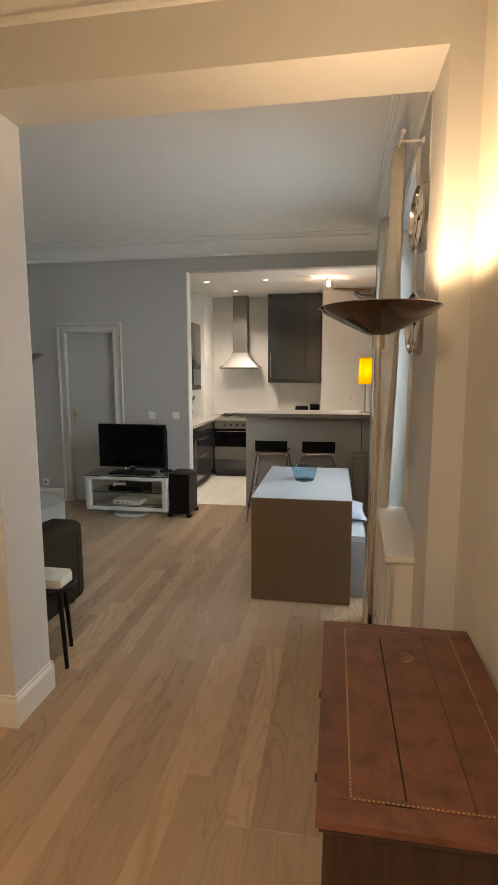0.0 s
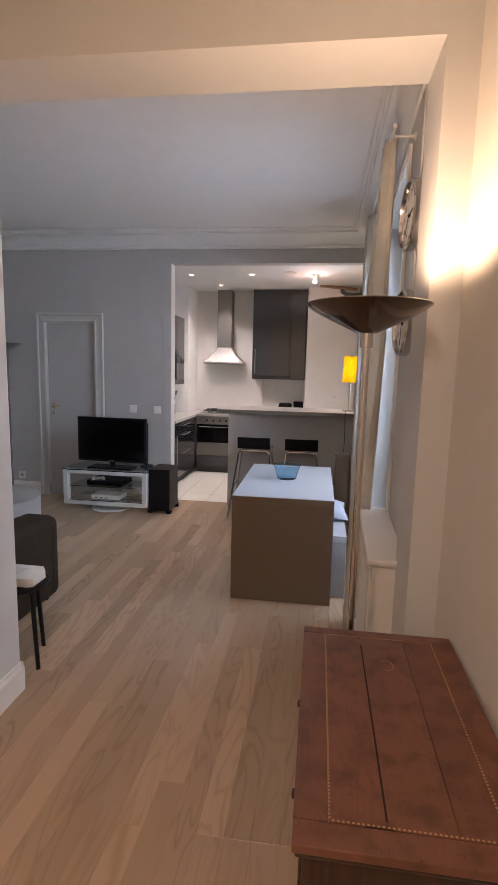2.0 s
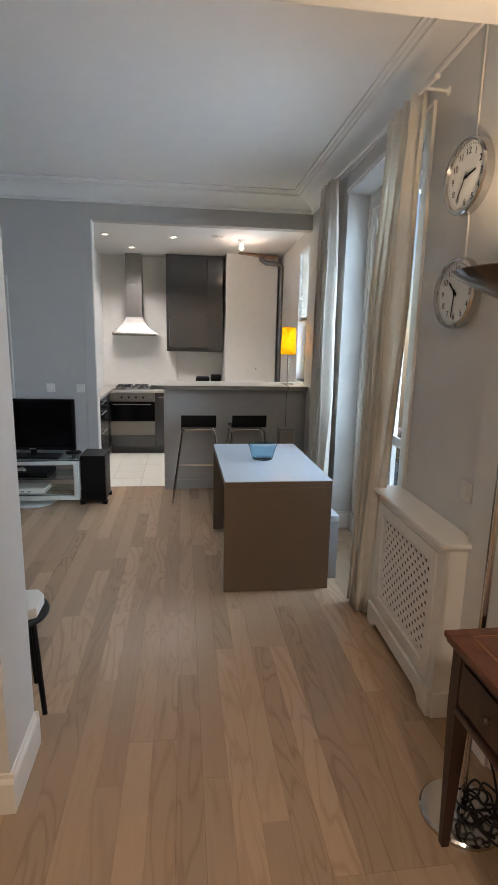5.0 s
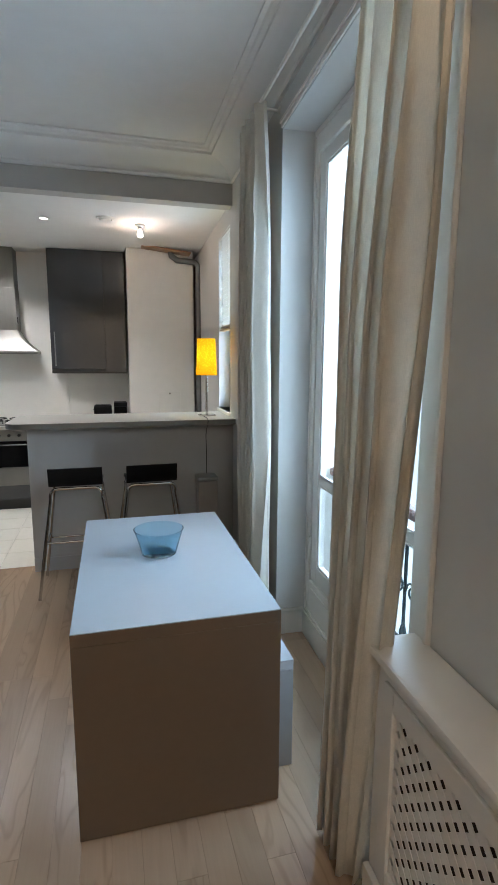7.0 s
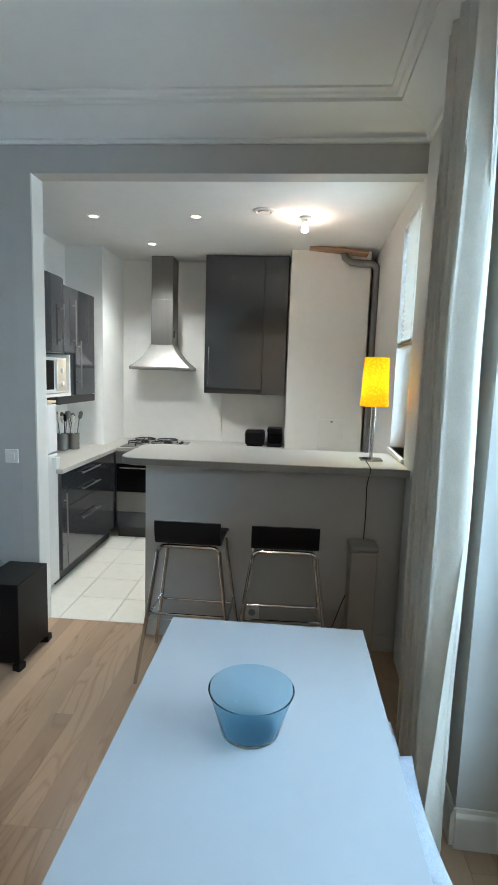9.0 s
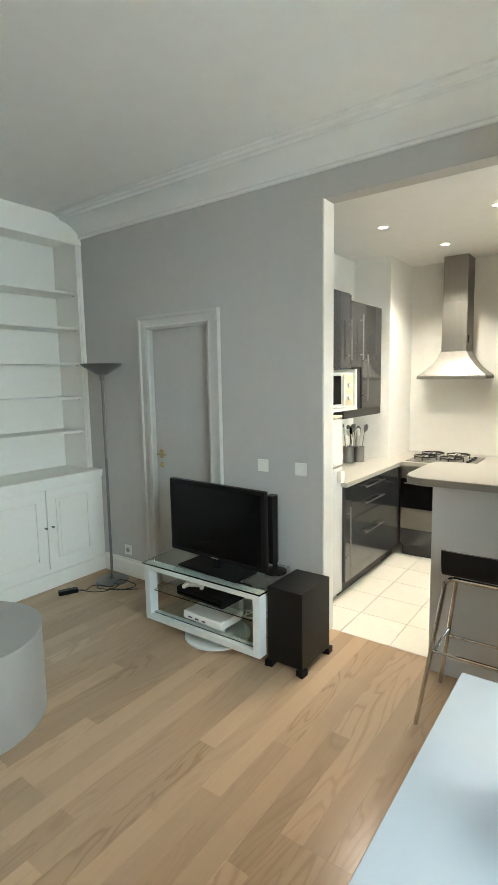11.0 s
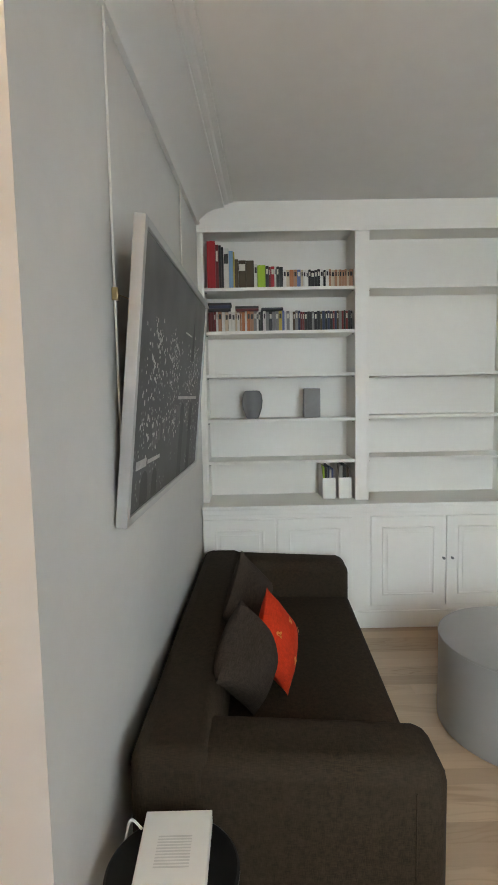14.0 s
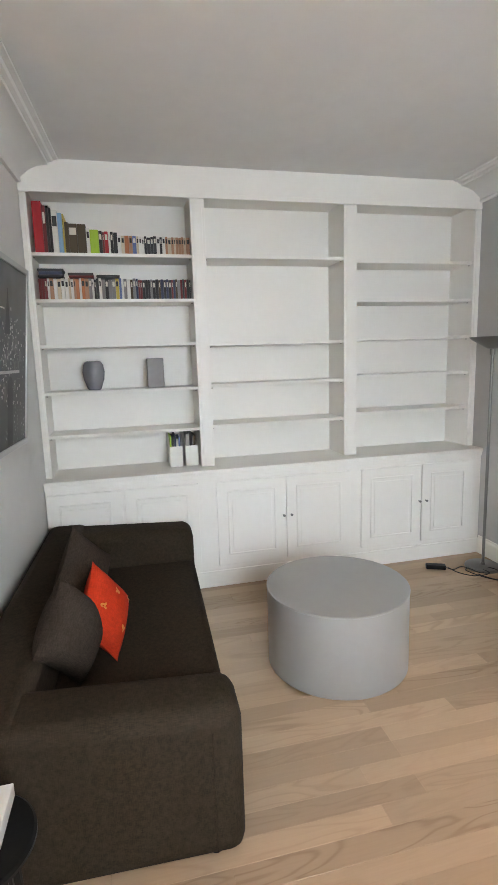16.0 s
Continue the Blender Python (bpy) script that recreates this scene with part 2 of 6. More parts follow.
# ---- mesh tools ----
def box(bm, a, b, bevel=0.0, seg=2):
    x0, y0, z0, x1, y1, z1 = min(a[0], b[0]), min(a[1], b[1]), min(a[2], b[2]), max(a[0], b[0]), max(a[1], b[1]), max(a[2], b[2])
    v = [bm.verts.new(p) for p in ((x0, y0, z0), (x1, y0, z0), (x1, y1, z0), (x0, y1, z0), (x0, y0, z1), (x1, y0, z1), (x1, y1, z1), (x0, y1, z1))]
    f = [bm.faces.new([v[i] for i in q]) for q in ((0, 3, 2, 1), (4, 5, 6, 7), (0, 1, 5, 4), (1, 2, 6, 5), (2, 3, 7, 6), (3, 0, 4, 7))]
    if bevel:
        bevel = min(bevel, 0.45 * min(x1 - x0, y1 - y0, z1 - z0))
        edges = {e for q in f for e in q.edges}
        bmesh.ops.bevel(bm, geom=list(edges), offset=bevel, segments=seg, profile=0.5, affect="EDGES")
    return bm


def tube(bm, pts, r, seg=10, cap=True):
    """A round bar along a line of points; r may be one radius or one for each point."""
    pts = [Vector(p) for p in pts]
    rs = r if isinstance(r, (list, tuple)) else [r] * len(pts)
    rings, up = [], None
    for i, p in enumerate(pts):
        d = (pts[min(i + 1, len(pts) - 1)] - pts[max(i - 1, 0)]).normalized()
        if up is None or abs(up.dot(d)) > 0.95:
            up = Vector((0, 0, 1)) if abs(d.z) < 0.9 else Vector((1, 0, 0))
        s = d.cross(up).normalized()
        up = s.cross(d).normalized()
        rings.append([bm.verts.new(p + rs[i] * (math.cos(a) * s + math.sin(a) * up)) for a in (2 * math.pi * k / seg for k in range(seg))])
    for a, b in zip(rings, rings[1:]):
        for k in range(seg):
            bm.faces.new((a[k], a[(k + 1) % seg], b[(k + 1) % seg], b[k]))
    if cap:
        bm.faces.new(rings[0][::-1])
        bm.faces.new(rings[-1])
    return bm


def lathe(bm, profile, at=(0, 0, 0), seg=32, squash=1.0):
    """A turned body from (radius, height) pairs; a radius of 0 closes it."""
    rings = []
    for r, z in profile:
        if r < 1e-5:
            rings.append([bm.verts.new((at[0], at[1], at[2] + z))])
        else:
            rings.append([bm.verts.new((at[0] + r * math.cos(a), at[1] + squash * r * math.sin(a), at[2] + z)) for a in (2 * math.pi * k / seg for k in range(seg))])
    for a, b in zip(rings, rings[1:]):
        for k in range(seg):
            q = [a[k % len(a)], a[(k + 1) % len(a)], b[(k + 1) % len(b)], b[k % len(b)]]
            q = list(dict.fromkeys(q))
            if len(q) > 2:
                bm.faces.new(q)
    return bm


def prism(bm, profile, p0, p1, n, s0=1.0, s1=1.0):
    """A moulding: a profile of (distance from the wall, height) drawn from p0 to p1, standing out along n."""
    p0, p1, n = Vector((*p0, 0)), Vector((*p1, 0)), Vector((*n, 0)).normalized()
    ends = [[bm.verts.new(p + n * d * s + Vector((0, 0, z))) for d, z in profile] for p, s in ((p0, s0), (p1, s1))]
    k = len(profile)
    for i in range(k):
        bm.faces.new((ends[0][i], ends[0][(i + 1) % k], ends[1][(i + 1) % k], ends[1][i]))
    bm.faces.new(ends[0][::-1])
    bm.faces.new(ends[1])
    return bm


def slab(bm, outline, z0, z1, bevel=0.0):
    """A flat plate with the given outline in x and y."""
    lo, hi = [bm.verts.new((x, y, z0)) for x, y in outline], [bm.verts.new((x, y, z1)) for x, y in outline]
    k = len(outline)
    fs = [bm.faces.new(lo[::-1]), bm.faces.new(hi)]
    for i in range(k):
        fs.append(bm.faces.new((lo[i], lo[(i + 1) % k], hi[(i + 1) % k], hi[i])))
    if bevel:
        bmesh.ops.bevel(bm, geom=list({e for f in fs[:2] for e in f.edges}), offset=bevel, segments=2, profile=0.5, affect="EDGES")
    return bm


def moved(bm, m):
    bmesh.ops.transform(bm, matrix=m, verts=bm.verts[:])
    return bm


def mesh_of(name, bm, material, sharp=0.6):
    bmesh.ops.recalc_face_normals(bm, faces=bm.faces[:])
    for f in bm.faces:
        f.smooth = True
    bm.normal_update()
    for e in bm.edges:
        e.smooth = len(e.link_faces) == 2 and e.calc_face_angle(0) < sharp
        if e.smooth and e.calc_face_angle(0) > 0.03 and sharp < 1:
            # a flat side stays flat up to its rounded edge
            a, b = sorted(e.link_faces, key=lambda f: f.calc_area())
            if b.calc_area() > 5 * a.calc_area() and max(abs(c) for c in b.normal) > 0.9999:
                e.smooth = False
    me = bpy.data.meshes.new(name)
    bm.to_mesh(me)
    bm.free()
    me.materials.append(material)
    return me


def part(name, bm, material, parent=None, label="", sharp=0.6):
    ob = new(name, mesh_of(name, bm, material, sharp))
    ob.parent = parent
    return tagged(ob, label)


def thing(name, m, label, category, group=""):
    ob = new(name)
    ob.empty_display_size = 0.1
    ob.matrix_world = m
    return tagged(ob, label, category, group)


def single(name, bm, material, m, label, category, group=""):
    ob = new(name, mesh_of(name, bm, material))
    ob.matrix_world = m
    return tagged(ob, label, category, group)


def built(name, bm, material, label="", category="wall"):
    return tagged(part(name, bm, material), label, category, kind="structure")


B = bmesh.new


def boxes(*pairs, bevel=0.0):
    bm = B()
    for a, b in pairs:
        box(bm, a, b, bevel)
    return bm


# ---- the shell ----
TOP = 3.01
built("wall_back", boxes(((-4.60, 6.10, 0), (-3.32, 6.22, TOP)), ((-3.32, 6.10, 2.05), (-2.72, 6.22, TOP)), ((-2.72, 6.10, 0), (-1.81, 6.22, TOP)),
                         ((-1.81, 6.10, 2.705), (0.40, 6.22, TOP))), GREY, "grey painted wall with a door and a kitchen opening")
bm = slab(B(), [(-4.60, 2.238), (-1.515, 2.238), (-1.515, 2.526), (-4.60, 2.696)], 0, TOP)
box(bm, (-1.515, 2.238, 2.645), (0.60, 2.526, TOP))
box(bm, (0.219, 2.238, 0), (0.60, 2.526, 2.645))
built("wall_partition", bm, PALE, "pale painted partition with a wide opening")
built("wall_left", boxes(((-4.60, 2.60, 0), (-4.45, 6.10, TOP))), WHITE, "white wall behind the bookcase")
wall_r = built("wall_window", moved(boxes(
    ((0, -0.065, 0), (0.36, 0.79, TOP)), ((0, 0.79, 2.71), (0.36, 2.20, TOP)), ((0, 2.20, 0), (0.36, 3.60, TOP)),
    ((0, 3.60, 0), (0.36, 4.12, 1.15)), ((0, 3.60, 2.60), (0.36, 4.12, TOP)), ((0, 4.12, 0), (0.36, 6.30, TOP))), WALL), PALE, "pale painted wall with a tall window")
built("wall_entry_right", boxes(((0.327, -1.75, 0), (0.60, 2.238, TOP))), CREAM, "cream painted wall beside the desk")
built("wall_entry_left", boxes(((-3.35, -1.60, 0), (-3.20, 2.238, TOP))), CREAM, "cream painted wall")
built("wall_entry_rear", boxes(((-3.35, -1.75, 0), (0.60, -1.60, TOP))), CREAM, "cream painted wall")
built("wall_kitchen_left", boxes(((-2.60, 6.22, 0), (-2.45, 8.75, 2.75)), ((-2.45, 7.95, 0), (-2.09, 8.55, 2.75))), KITW, "white kitchen wall with a chimney breast")
built("wall_kitchen_back", boxes(((-2.45, 8.55, 0), (0.90, 8.75, 2.75))), KITW, "white kitchen wall behind the cooker")
built("wall_kitchen_column", boxes(((-0.335, 8.0, 0), (0.38, 8.55, 2.75))), KITW, "white boxed-in kitchen column")
built("ceiling", boxes(((-4.60, -1.75, TOP), (0.85, 6.22, TOP + 0.15))), CEIL, "white painted ceiling", "ceiling")
built("ceiling_kitchen", boxes(((-2.60, 6.22, 2.75), (0.95, 8.75, 2.9))), CEIL, "white lowered kitchen ceiling", "ceiling")
SUB = mat("subfloor", (0.10, 0.07, 0.045), 0.9)
floor = built("floor", boxes(((-4.60, -1.75, -0.2), (0.90, 6.2, -0.014))), SUB, "oak plank floor", "floor")
floor_k = built("floor_kitchen", boxes(((-2.60, 6.2, -0.2), (0.90, 8.75, -0.006))), GROUT, "cream tiled kitchen floor", "floor")

COVE = [(0, 2.855), (0.022, 2.855), (0.03, 2.868), (0.022, 2.88), (0.03, 2.893), (0.05, 2.91), (0.085, 2.937), (0.13, 2.957), (0.18, 2.967), (0.198, 2.968), (0.2, 2.985), (0.225, 2.988),
        (0.235, 2.998), (0.262, 3.0), (0.265, 3.02), (0, 3.02)]
wq = WALL.to_3x3()
wn2 = (wq @ Vector((-1, 0, 0)))[:2]


def wpt(y, x=0.0):
    return (WALL @ Vector((x, y, 0)))[:2]


bm = B()
prism(bm, COVE, (-4.40, 6.10), (0.39, 6.10), (0, -1))
prism(bm, COVE, (-4.40, 2.685), (-1.515, 2.526), (0.055, 1))
prism(bm, COVE, (-1.515, 2.526), (0.27, 2.526), (0, 1))
prism(bm, COVE, wpt(-0.06), wpt(3.51), wn2, 0.54, 0.97)
built("cornice", bm, CEIL, "white moulded plaster cove cornice", "cornice")
bm = B()
prism(bm, COVE, (-3.2, 2.238), (0.327, 2.238), (0, -1))
prism(bm, COVE, (0.327, 2.238), (0.327, -1.6), (-1, 0))
built("cornice_entry", bm, CEIL, "white moulded plaster cove cornice", "cornice")
SKIRT = [(0, 0), (0.014, 0), (0.014, 0.115), (0.011, 0.128), (0.006, 0.133), (0.006, 0.148), (0, 0.15)]
bm = B()
for p0, p1, nn in (((-3.98, 6.10), (-3.43, 6.10), (0, -1)), ((-2.61, 6.10), (-1.90, 6.10), (0, -1)), ((-3.98, 2.6616), (-1.501, 2.5255), (0.055, 1)),
                   ((-1.515, 2.526), (-1.515, 2.238), (1, 0)), ((-1.501, 2.238), (-3.2, 2.238), (0, -1)), ((0.327, 2.238), (0.327, -1.6), (-1, 0)),
                   ((0.219, 2.238), (0.327, 2.238), (0, -1)), ((0.219, 2.526), (0.219, 2.238), (-1, 0)), (wpt(-0.06), wpt(0.68), wn2), (wpt(2.2), wpt(3.4), wn2),
                   (wpt(2.2, 0), wpt(2.2, 0.16), (wq @ Vector((0, -1, 0)))[:2]), (wpt(0.79, 0), wpt(0.79, 0.15), (wq @ Vector((0, 1, 0)))[:2])):
    prism(bm, SKIRT, p0, p1, nn)
built("baseboard", bm, WHITE, "white painted skirting board with a moulded top", "baseboard")
# flat casing beside the kitchen opening, and the white lining of its jamb
built("trim", boxes(((-1.912, 6.093, 0), (-1.812, 6.102, 2.705)), bevel=0.002), GREY, "grey painted flat casing of the kitchen opening", "trim")
built("trim_jamb", boxes(((-1.811, 6.094, 0), (-1.803, 6.224, 2.704))), WHITE, "white painted jamb of the kitchen opening", "trim")
bm = boxes(((-0.010, 0.69, 0), (-0.0005, 0.789, 2.745)), ((-0.018, 0.69, 0), (-0.0095, 0.705, 2.745)), ((-0.010, 0.789, 2.712), (-0.0005, 2.20, 2.745)), ((-0.018, 0.705, 2.732), (-0.0095, 2.20, 2.745)), bevel=0.002)
built("trim_window", moved(bm, WALL), WHITE, "white painted casing with a raised outer bead", "trim")


# ---- more materials ----
SOFA = fabric("brown_sofa_cloth", (0.034, 0.0235, 0.0155), weave=420, var=0.4)
PILLOW = fabric("dark_cushion_cloth", (0.042, 0.030, 0.023), weave=420, var=0.4)
LINEN = fabric("cream_curtain_cloth", (0.80, 0.76, 0.68), weave=700, var=0.08, bump=0.2)
ln, ll = LINEN.node_tree.nodes, LINEN.node_tree.links
lt, lm = ln.new("ShaderNodeBsdfTranslucent"), ln.new("ShaderNodeMixShader")
lt.inputs["Color"].default_value = (0.86, 0.82, 0.74, 1)
lm.inputs["Fac"].default_value = 0.34
ll.new(ln["Principled BSDF"].outputs[0], lm.inputs[1])
ll.new(lt.outputs[0], lm.inputs[2])
ll.new(lm.outputs[0], ln["Material Output"].inputs["Surface"])
BLACK = mat("black_plastic", (0.006, 0.006, 0.0065), 0.42, var=0.1, spec=0.15)
SATIN = mat("black_veneer", (0.007, 0.0065, 0.0065), 0.45, spec=0.22, var=0.15, scale=14, bump=0.1, stretch=(1, 12, 1))
SCREEN = mat("dark_screen", (0.003, 0.003, 0.0035), 0.16, var=0.05, spec=0.18)
CHROME = mat("chrome", (0.60, 0.595, 0.585), 0.14, 1.0, var=0.03)
GUN = mat("grey_metal", (0.22, 0.22, 0.21), 0.35, 0.8, var=0.05)
STEEL = mat("brushed_steel", (0.27, 0.262, 0.245), 0.5, 1.0, var=0.08, scale=10, bump=0.08, bscale=60, stretch=(30, 30, 1))
BRASS = mat("brass", (0.46, 0.36, 0.19), 0.3, 1.0, var=0.1)
BRONZE = mat("bronze_glaze", (0.085, 0.055, 0.035), 0.16, 0.55, var=0.15, coat=0.5)
GREYL = mat("grey_lacquer", (0.33, 0.32, 0.30), 0.30, var=0.03, scale=4, coat=0.3)
TAUPE = mat("taupe_laminate", (0.165, 0.117, 0.079), 0.42, var=0.04, scale=8, bump=0.05)
TABLEW = mat("white_laminate", (0.40, 0.42, 0.445), 0.30, var=0.02, scale=4)
SILVER = mat("silver_paint", (0.70, 0.73, 0.71), 0.38, 0.1, var=0.04)
PLASTW = mat("white_plastic", (0.78, 0.76, 0.70), 0.4, var=0.03)
GLASS = clear("shelf_glass", (0.86, 0.95, 0.92), thin=False)
PANE = clear("window_glass", (0.97, 0.99, 1.0))
BLUE = clear("blue_glass", (0.60, 0.78, 0.87), 0.0, thin=True)
BLUE.node_tree.nodes["Principled BSDF"].inputs["IOR"].default_value = 1.14
DARKW = wood("dark_stained_wood", (0.055, 0.024, 0.014), (0.028, 0.012, 0.008), rough=0.35, grain=1.2, axis=2, coat=0.15)
DESKW = wood("worn_cherry_top", (0.20, 0.079, 0.046), (0.075, 0.027, 0.016), rough=0.36, grain=1.6, axis=1, rand=0.12, coat=0.1, dark=(0.085, 0.031, 0.016), figure=1.0)
RUBBER = mat("black_cable", (0.012, 0.012, 0.012), 0.5)


def root(ob):
    while ob.parent:
        ob = ob.parent
    return ob


def put(name, bm, material, parent, label="", sharp=0.6):
    """A part whose mesh was drawn in world places."""
    return part(name, moved(bm, root(parent).matrix_basis.inverted()), material, parent, label, sharp)


def cable(pts, r=0.0035):
    """A smooth bending cord through the points."""
    cv = [Vector(p) for p in pts]
    out = []
    for i in range(len(cv) - 1):
        p0, p1, p2, p3 = cv[max(i - 1, 0)], cv[i], cv[i + 1], cv[min(i + 2, len(cv) - 1)]
        for k in range(6):
            t = k / 6
            out.append(0.5 * (2 * p1 + (p2 - p0) * t + (2 * p0 - 5 * p1 + 4 * p2 - p3) * t * t + (3 * p1 - p0 - 3 * p2 + p3) * t ** 3))
    return tube(B(), out + [cv[-1]], r, 6)


# ---- door in the back wall ----
d = new("door_1", mesh_of("door_1", boxes(((-3.325, 6.135, 0.008), (-2.715, 6.175, 2.055)), bevel=0.002), mat("door_paint", (0.50, 0.485, 0.46), 0.5, var=0.03, bump=0.06)))
tagged(d, "plain grey painted door, closed", "door", kind="structure")
bm = B()
for prof in ([(0, 0), (0.022, 0), (0.028, 0.02), (0.018, 0.035), (0.018, 0.075), (0.03, 0.085), (0.03, 0.105), (0, 0.11)],):
    for side, x in ((1, -3.32), (-1, -2.72)):
        vs0 = [bm.verts.new((x - side * w, 6.10 - dd, 0)) for dd, w in prof]
        vs1 = [bm.verts.new((x - side * w, 6.10 - dd, 2.05 + w)) for dd, w in prof]
        for i in range(len(prof)):
            j = (i + 1) % len(prof)
            bm.faces.new((vs0[i], vs0[j], vs1[j], vs1[i]))
    a = [bm.verts.new((-3.32 - w, 6.10 - dd, 2.05 + w)) for dd, w in prof]
    b = [bm.verts.new((-2.72 + w, 6.10 - dd, 2.05 + w)) for dd, w in prof]
    for i in range(len(prof)):
        j = (i + 1) % len(prof)
        bm.faces.new((a[i], a[j], b[j], b[i]))
put("door_casing", bm, mat("casing_paint", (0.54, 0.525, 0.49), 0.5, var=0.03, bump=0.05), d, "pale moulded casing")
bm = B()
tube(bm, [(-3.262, 6.135, 1.09), (-3.262, 6.085, 1.09), (-3.255, 6.078, 1.09), (-3.20, 6.078, 1.092), (-3.165, 6.08, 1.088)], 0.008)
box(bm, (-3.285, 6.128, 1.05), (-3.24, 6.136, 1.12), 0.003)
box(bm, (-3.28, 6.128, 0.975), (-3.245, 6.136, 1.02), 0.003)
tube(bm, [(-3.262, 6.135, 0.997), (-3.262, 6.118, 0.997)], 0.008)
put("door_handle", bm, BRASS, d, "brass lever handle and key plate")


# ---- light switches and sockets ----
def switch(x, z):
    t = thing("light_switch", pose(x, 6.10, z), "white plastic light switch on the grey wall", "switch", "wall switches")
    part("plate", boxes(((-0.042, -0.009, -0.042), (0.042, 0, 0.042)), bevel=0.004), PLASTW, t)
    part("rocker", boxes(((-0.02, -0.0135, -0.02), (0.02, -0.008, 0.02)), bevel=0.003), PLASTW, t)


def wall_switch(m):
    t = thing("light_switch", m, "white plastic switch above the radiator cover", "switch", "wall switches")
    part("plate", boxes(((-0.009, -0.042, -0.042), (0, 0.042, 0.042)), bevel=0.004), PLASTW, t)
    part("rocker", moved(lathe(B(), [(0, 0.0), (0.021, 0.0), (0.021, 0.006), (0.018, 0.009), (0, 0.009)], seg=24), pose(-0.008, 0, 0, 0, -90, 0)), PLASTW, t)


wall_switch(WALL @ pose(0, 0.05, 0.975))
switch(-2.262, 1.08)
switch(-1.968, 1.078)


def socket(m):
    t = thing("wall_socket", m, "white plastic wall socket above the skirting", "socket", "wall sockets")
    part("plate", boxes(((-0.042, -0.009, -0.042), (0.042, 0, 0.042)), bevel=0.004), PLASTW, t)
    bm = lathe(B(), [(0.021, 0), (0.021, 0.003), (0.017, 0.003), (0.017, 0.001), (0, 0.001)], seg=20)
    part("well", moved(bm, pose(0, -0.009, 0, 90, 0, 0)), mat("socket_grey", (0.35, 0.34, 0.33), 0.5), t)


socket(pose(-3.677, 6.10, 0.226))

# ---- the built-in bookcase ----
lib = thing("bookcase", pose(-4.1, 4.35, 0), "white painted built-in bookcase with panelled cupboards below", "bookcase")
XF, XB, ZL = -4.104, -4.42, 0.908          # front of the stiles, back panel, ledge height
YB = [(2.716, 3.772), (3.872, 4.922), (5.026, 6.04)]
STILES = [(2.672, 2.716), (3.772, 3.872), (4.922, 5.026), (6.04, 6.098)]
put("back_panel", boxes(((-4.449, 2.672, ZL - 0.01), (XB, 6.098, 2.84))), WHITE, lib)
for y0, y1 in STILES:
    bm = boxes(((XF - 0.022, y0, ZL + 0.001), (XF, y1, 2.80)), bevel=0.002)
    box(bm, (XF, y0 + 0.018, ZL + 0.025), (XF + 0.006, y1 - 0.018, 2.80), 0.002)
    box(bm, (XB, y0 + 0.002, ZL + 0.001), (XF - 0.022, y1 - 0.002, 2.83))
    put("stile", bm, WHITE, lib)
bm = boxes(((XB, 2.672, 2.83), (XF, 6.098, 3.008)))
box(bm, (XF - 0.022, 2.672, 2.803), (XF + 0.006, 6.098, 2.832), 0.003)
put("header", bm, WHITE, lib)
SH = ([2.433, 2.132, 1.83, 1.507, 1.205], [2.433, 1.819, 1.518, 1.216], [2.413, 2.121, 1.83, 1.538, 1.247])
for (y0, y1), hs in zip(YB, SH):
    for z in hs:
        put("shelf", boxes(((XB + 0.001, y0 - 0.001, z - 0.022), (XF - 0.018, y1 + 0.001, z)), bevel=0.002), WHITE, lib)
        for yy, o in ((y0 + 0.002, 0.012), (y1 - 0.002, -0.012)):
            put("shelf_pin", tube(B(), [(XF - 0.05, yy, z - 0.029), (XF - 0.05, yy + o, z - 0.029)], 0.005, 6), CHROME, lib)
put("ledge", boxes(((XB + 0.001, 2.672, ZL - 0.03), (-3.965, 6.098, ZL)), bevel=0.006), WHITE, lib, "painted ledge top")
XC = -3.992
bm = boxes(((XB + 0.001, 2.672, 0.0), (XC, 6.098, ZL - 0.03)))
box(bm, (XC, 2.672, 0.0), (XC + 0.013, 6.098, 0.125), 0.003)
box(bm, (XC, 2.672, ZL - 0.065), (XC + 0.016, 6.098, ZL - 0.03), 0.004)
put("base_cupboard", bm, WHITE, lib)
DOORS = [(2.68, 3.18), (3.197, 3.722), (3.855, 4.383), (4.391, 4.915), (5.01, 5.537), (5.545, 6.012)]
for k, (y0, y1) in enumerate(DOORS):
    bm = boxes(((XC, y0, 0.165), (XC + 0.016, y1, 0.812)), bevel=0.003)
    i = 0.078
    frame_bm = B()
    for a, b in (((y0 + i, 0.243), (y1 - i, 0.256)), ((y0 + i, 0.724), (y1 - i, 0.737)), ((y0 + i, 0.243), (y0 + i + 0.013, 0.737)), ((y1 - i - 0.013, 0.243), (y1 - i, 0.737))):
        box(frame_bm, (XC + 0.0162, a[0], a[1]), (XC + 0.025, b[0], b[1]), 0.003)
    dd = put("door", bm, WHITE, lib)
    put("moulding", frame_bm, WHITE, dd)
    put("raised_panel", boxes(((XC + 0.0162, y0 + i + 0.034, 0.277), (XC + 0.022, y1 - i - 0.034, 0.703)), bevel=0.003), WHITE, dd)
    ky = y1 - 0.018 if k % 2 == 0 else y0 + 0.035
    bm = lathe(B(), [(0, 0), (0.006, 0), (0.005, 0.012), (0.010, 0.018), (0.009, 0.026), (0, 0.028)], seg=14)
    put("knob", moved(bm, pose(XC + 0.016, ky, 0.51, 0, 90, 0)), GUN, dd, "small dark metal knob")

# books
rnd = random.Random(4)


def book_mat(c):
    return mat("book_cover", c, 0.5, var=0.1, scale=20)


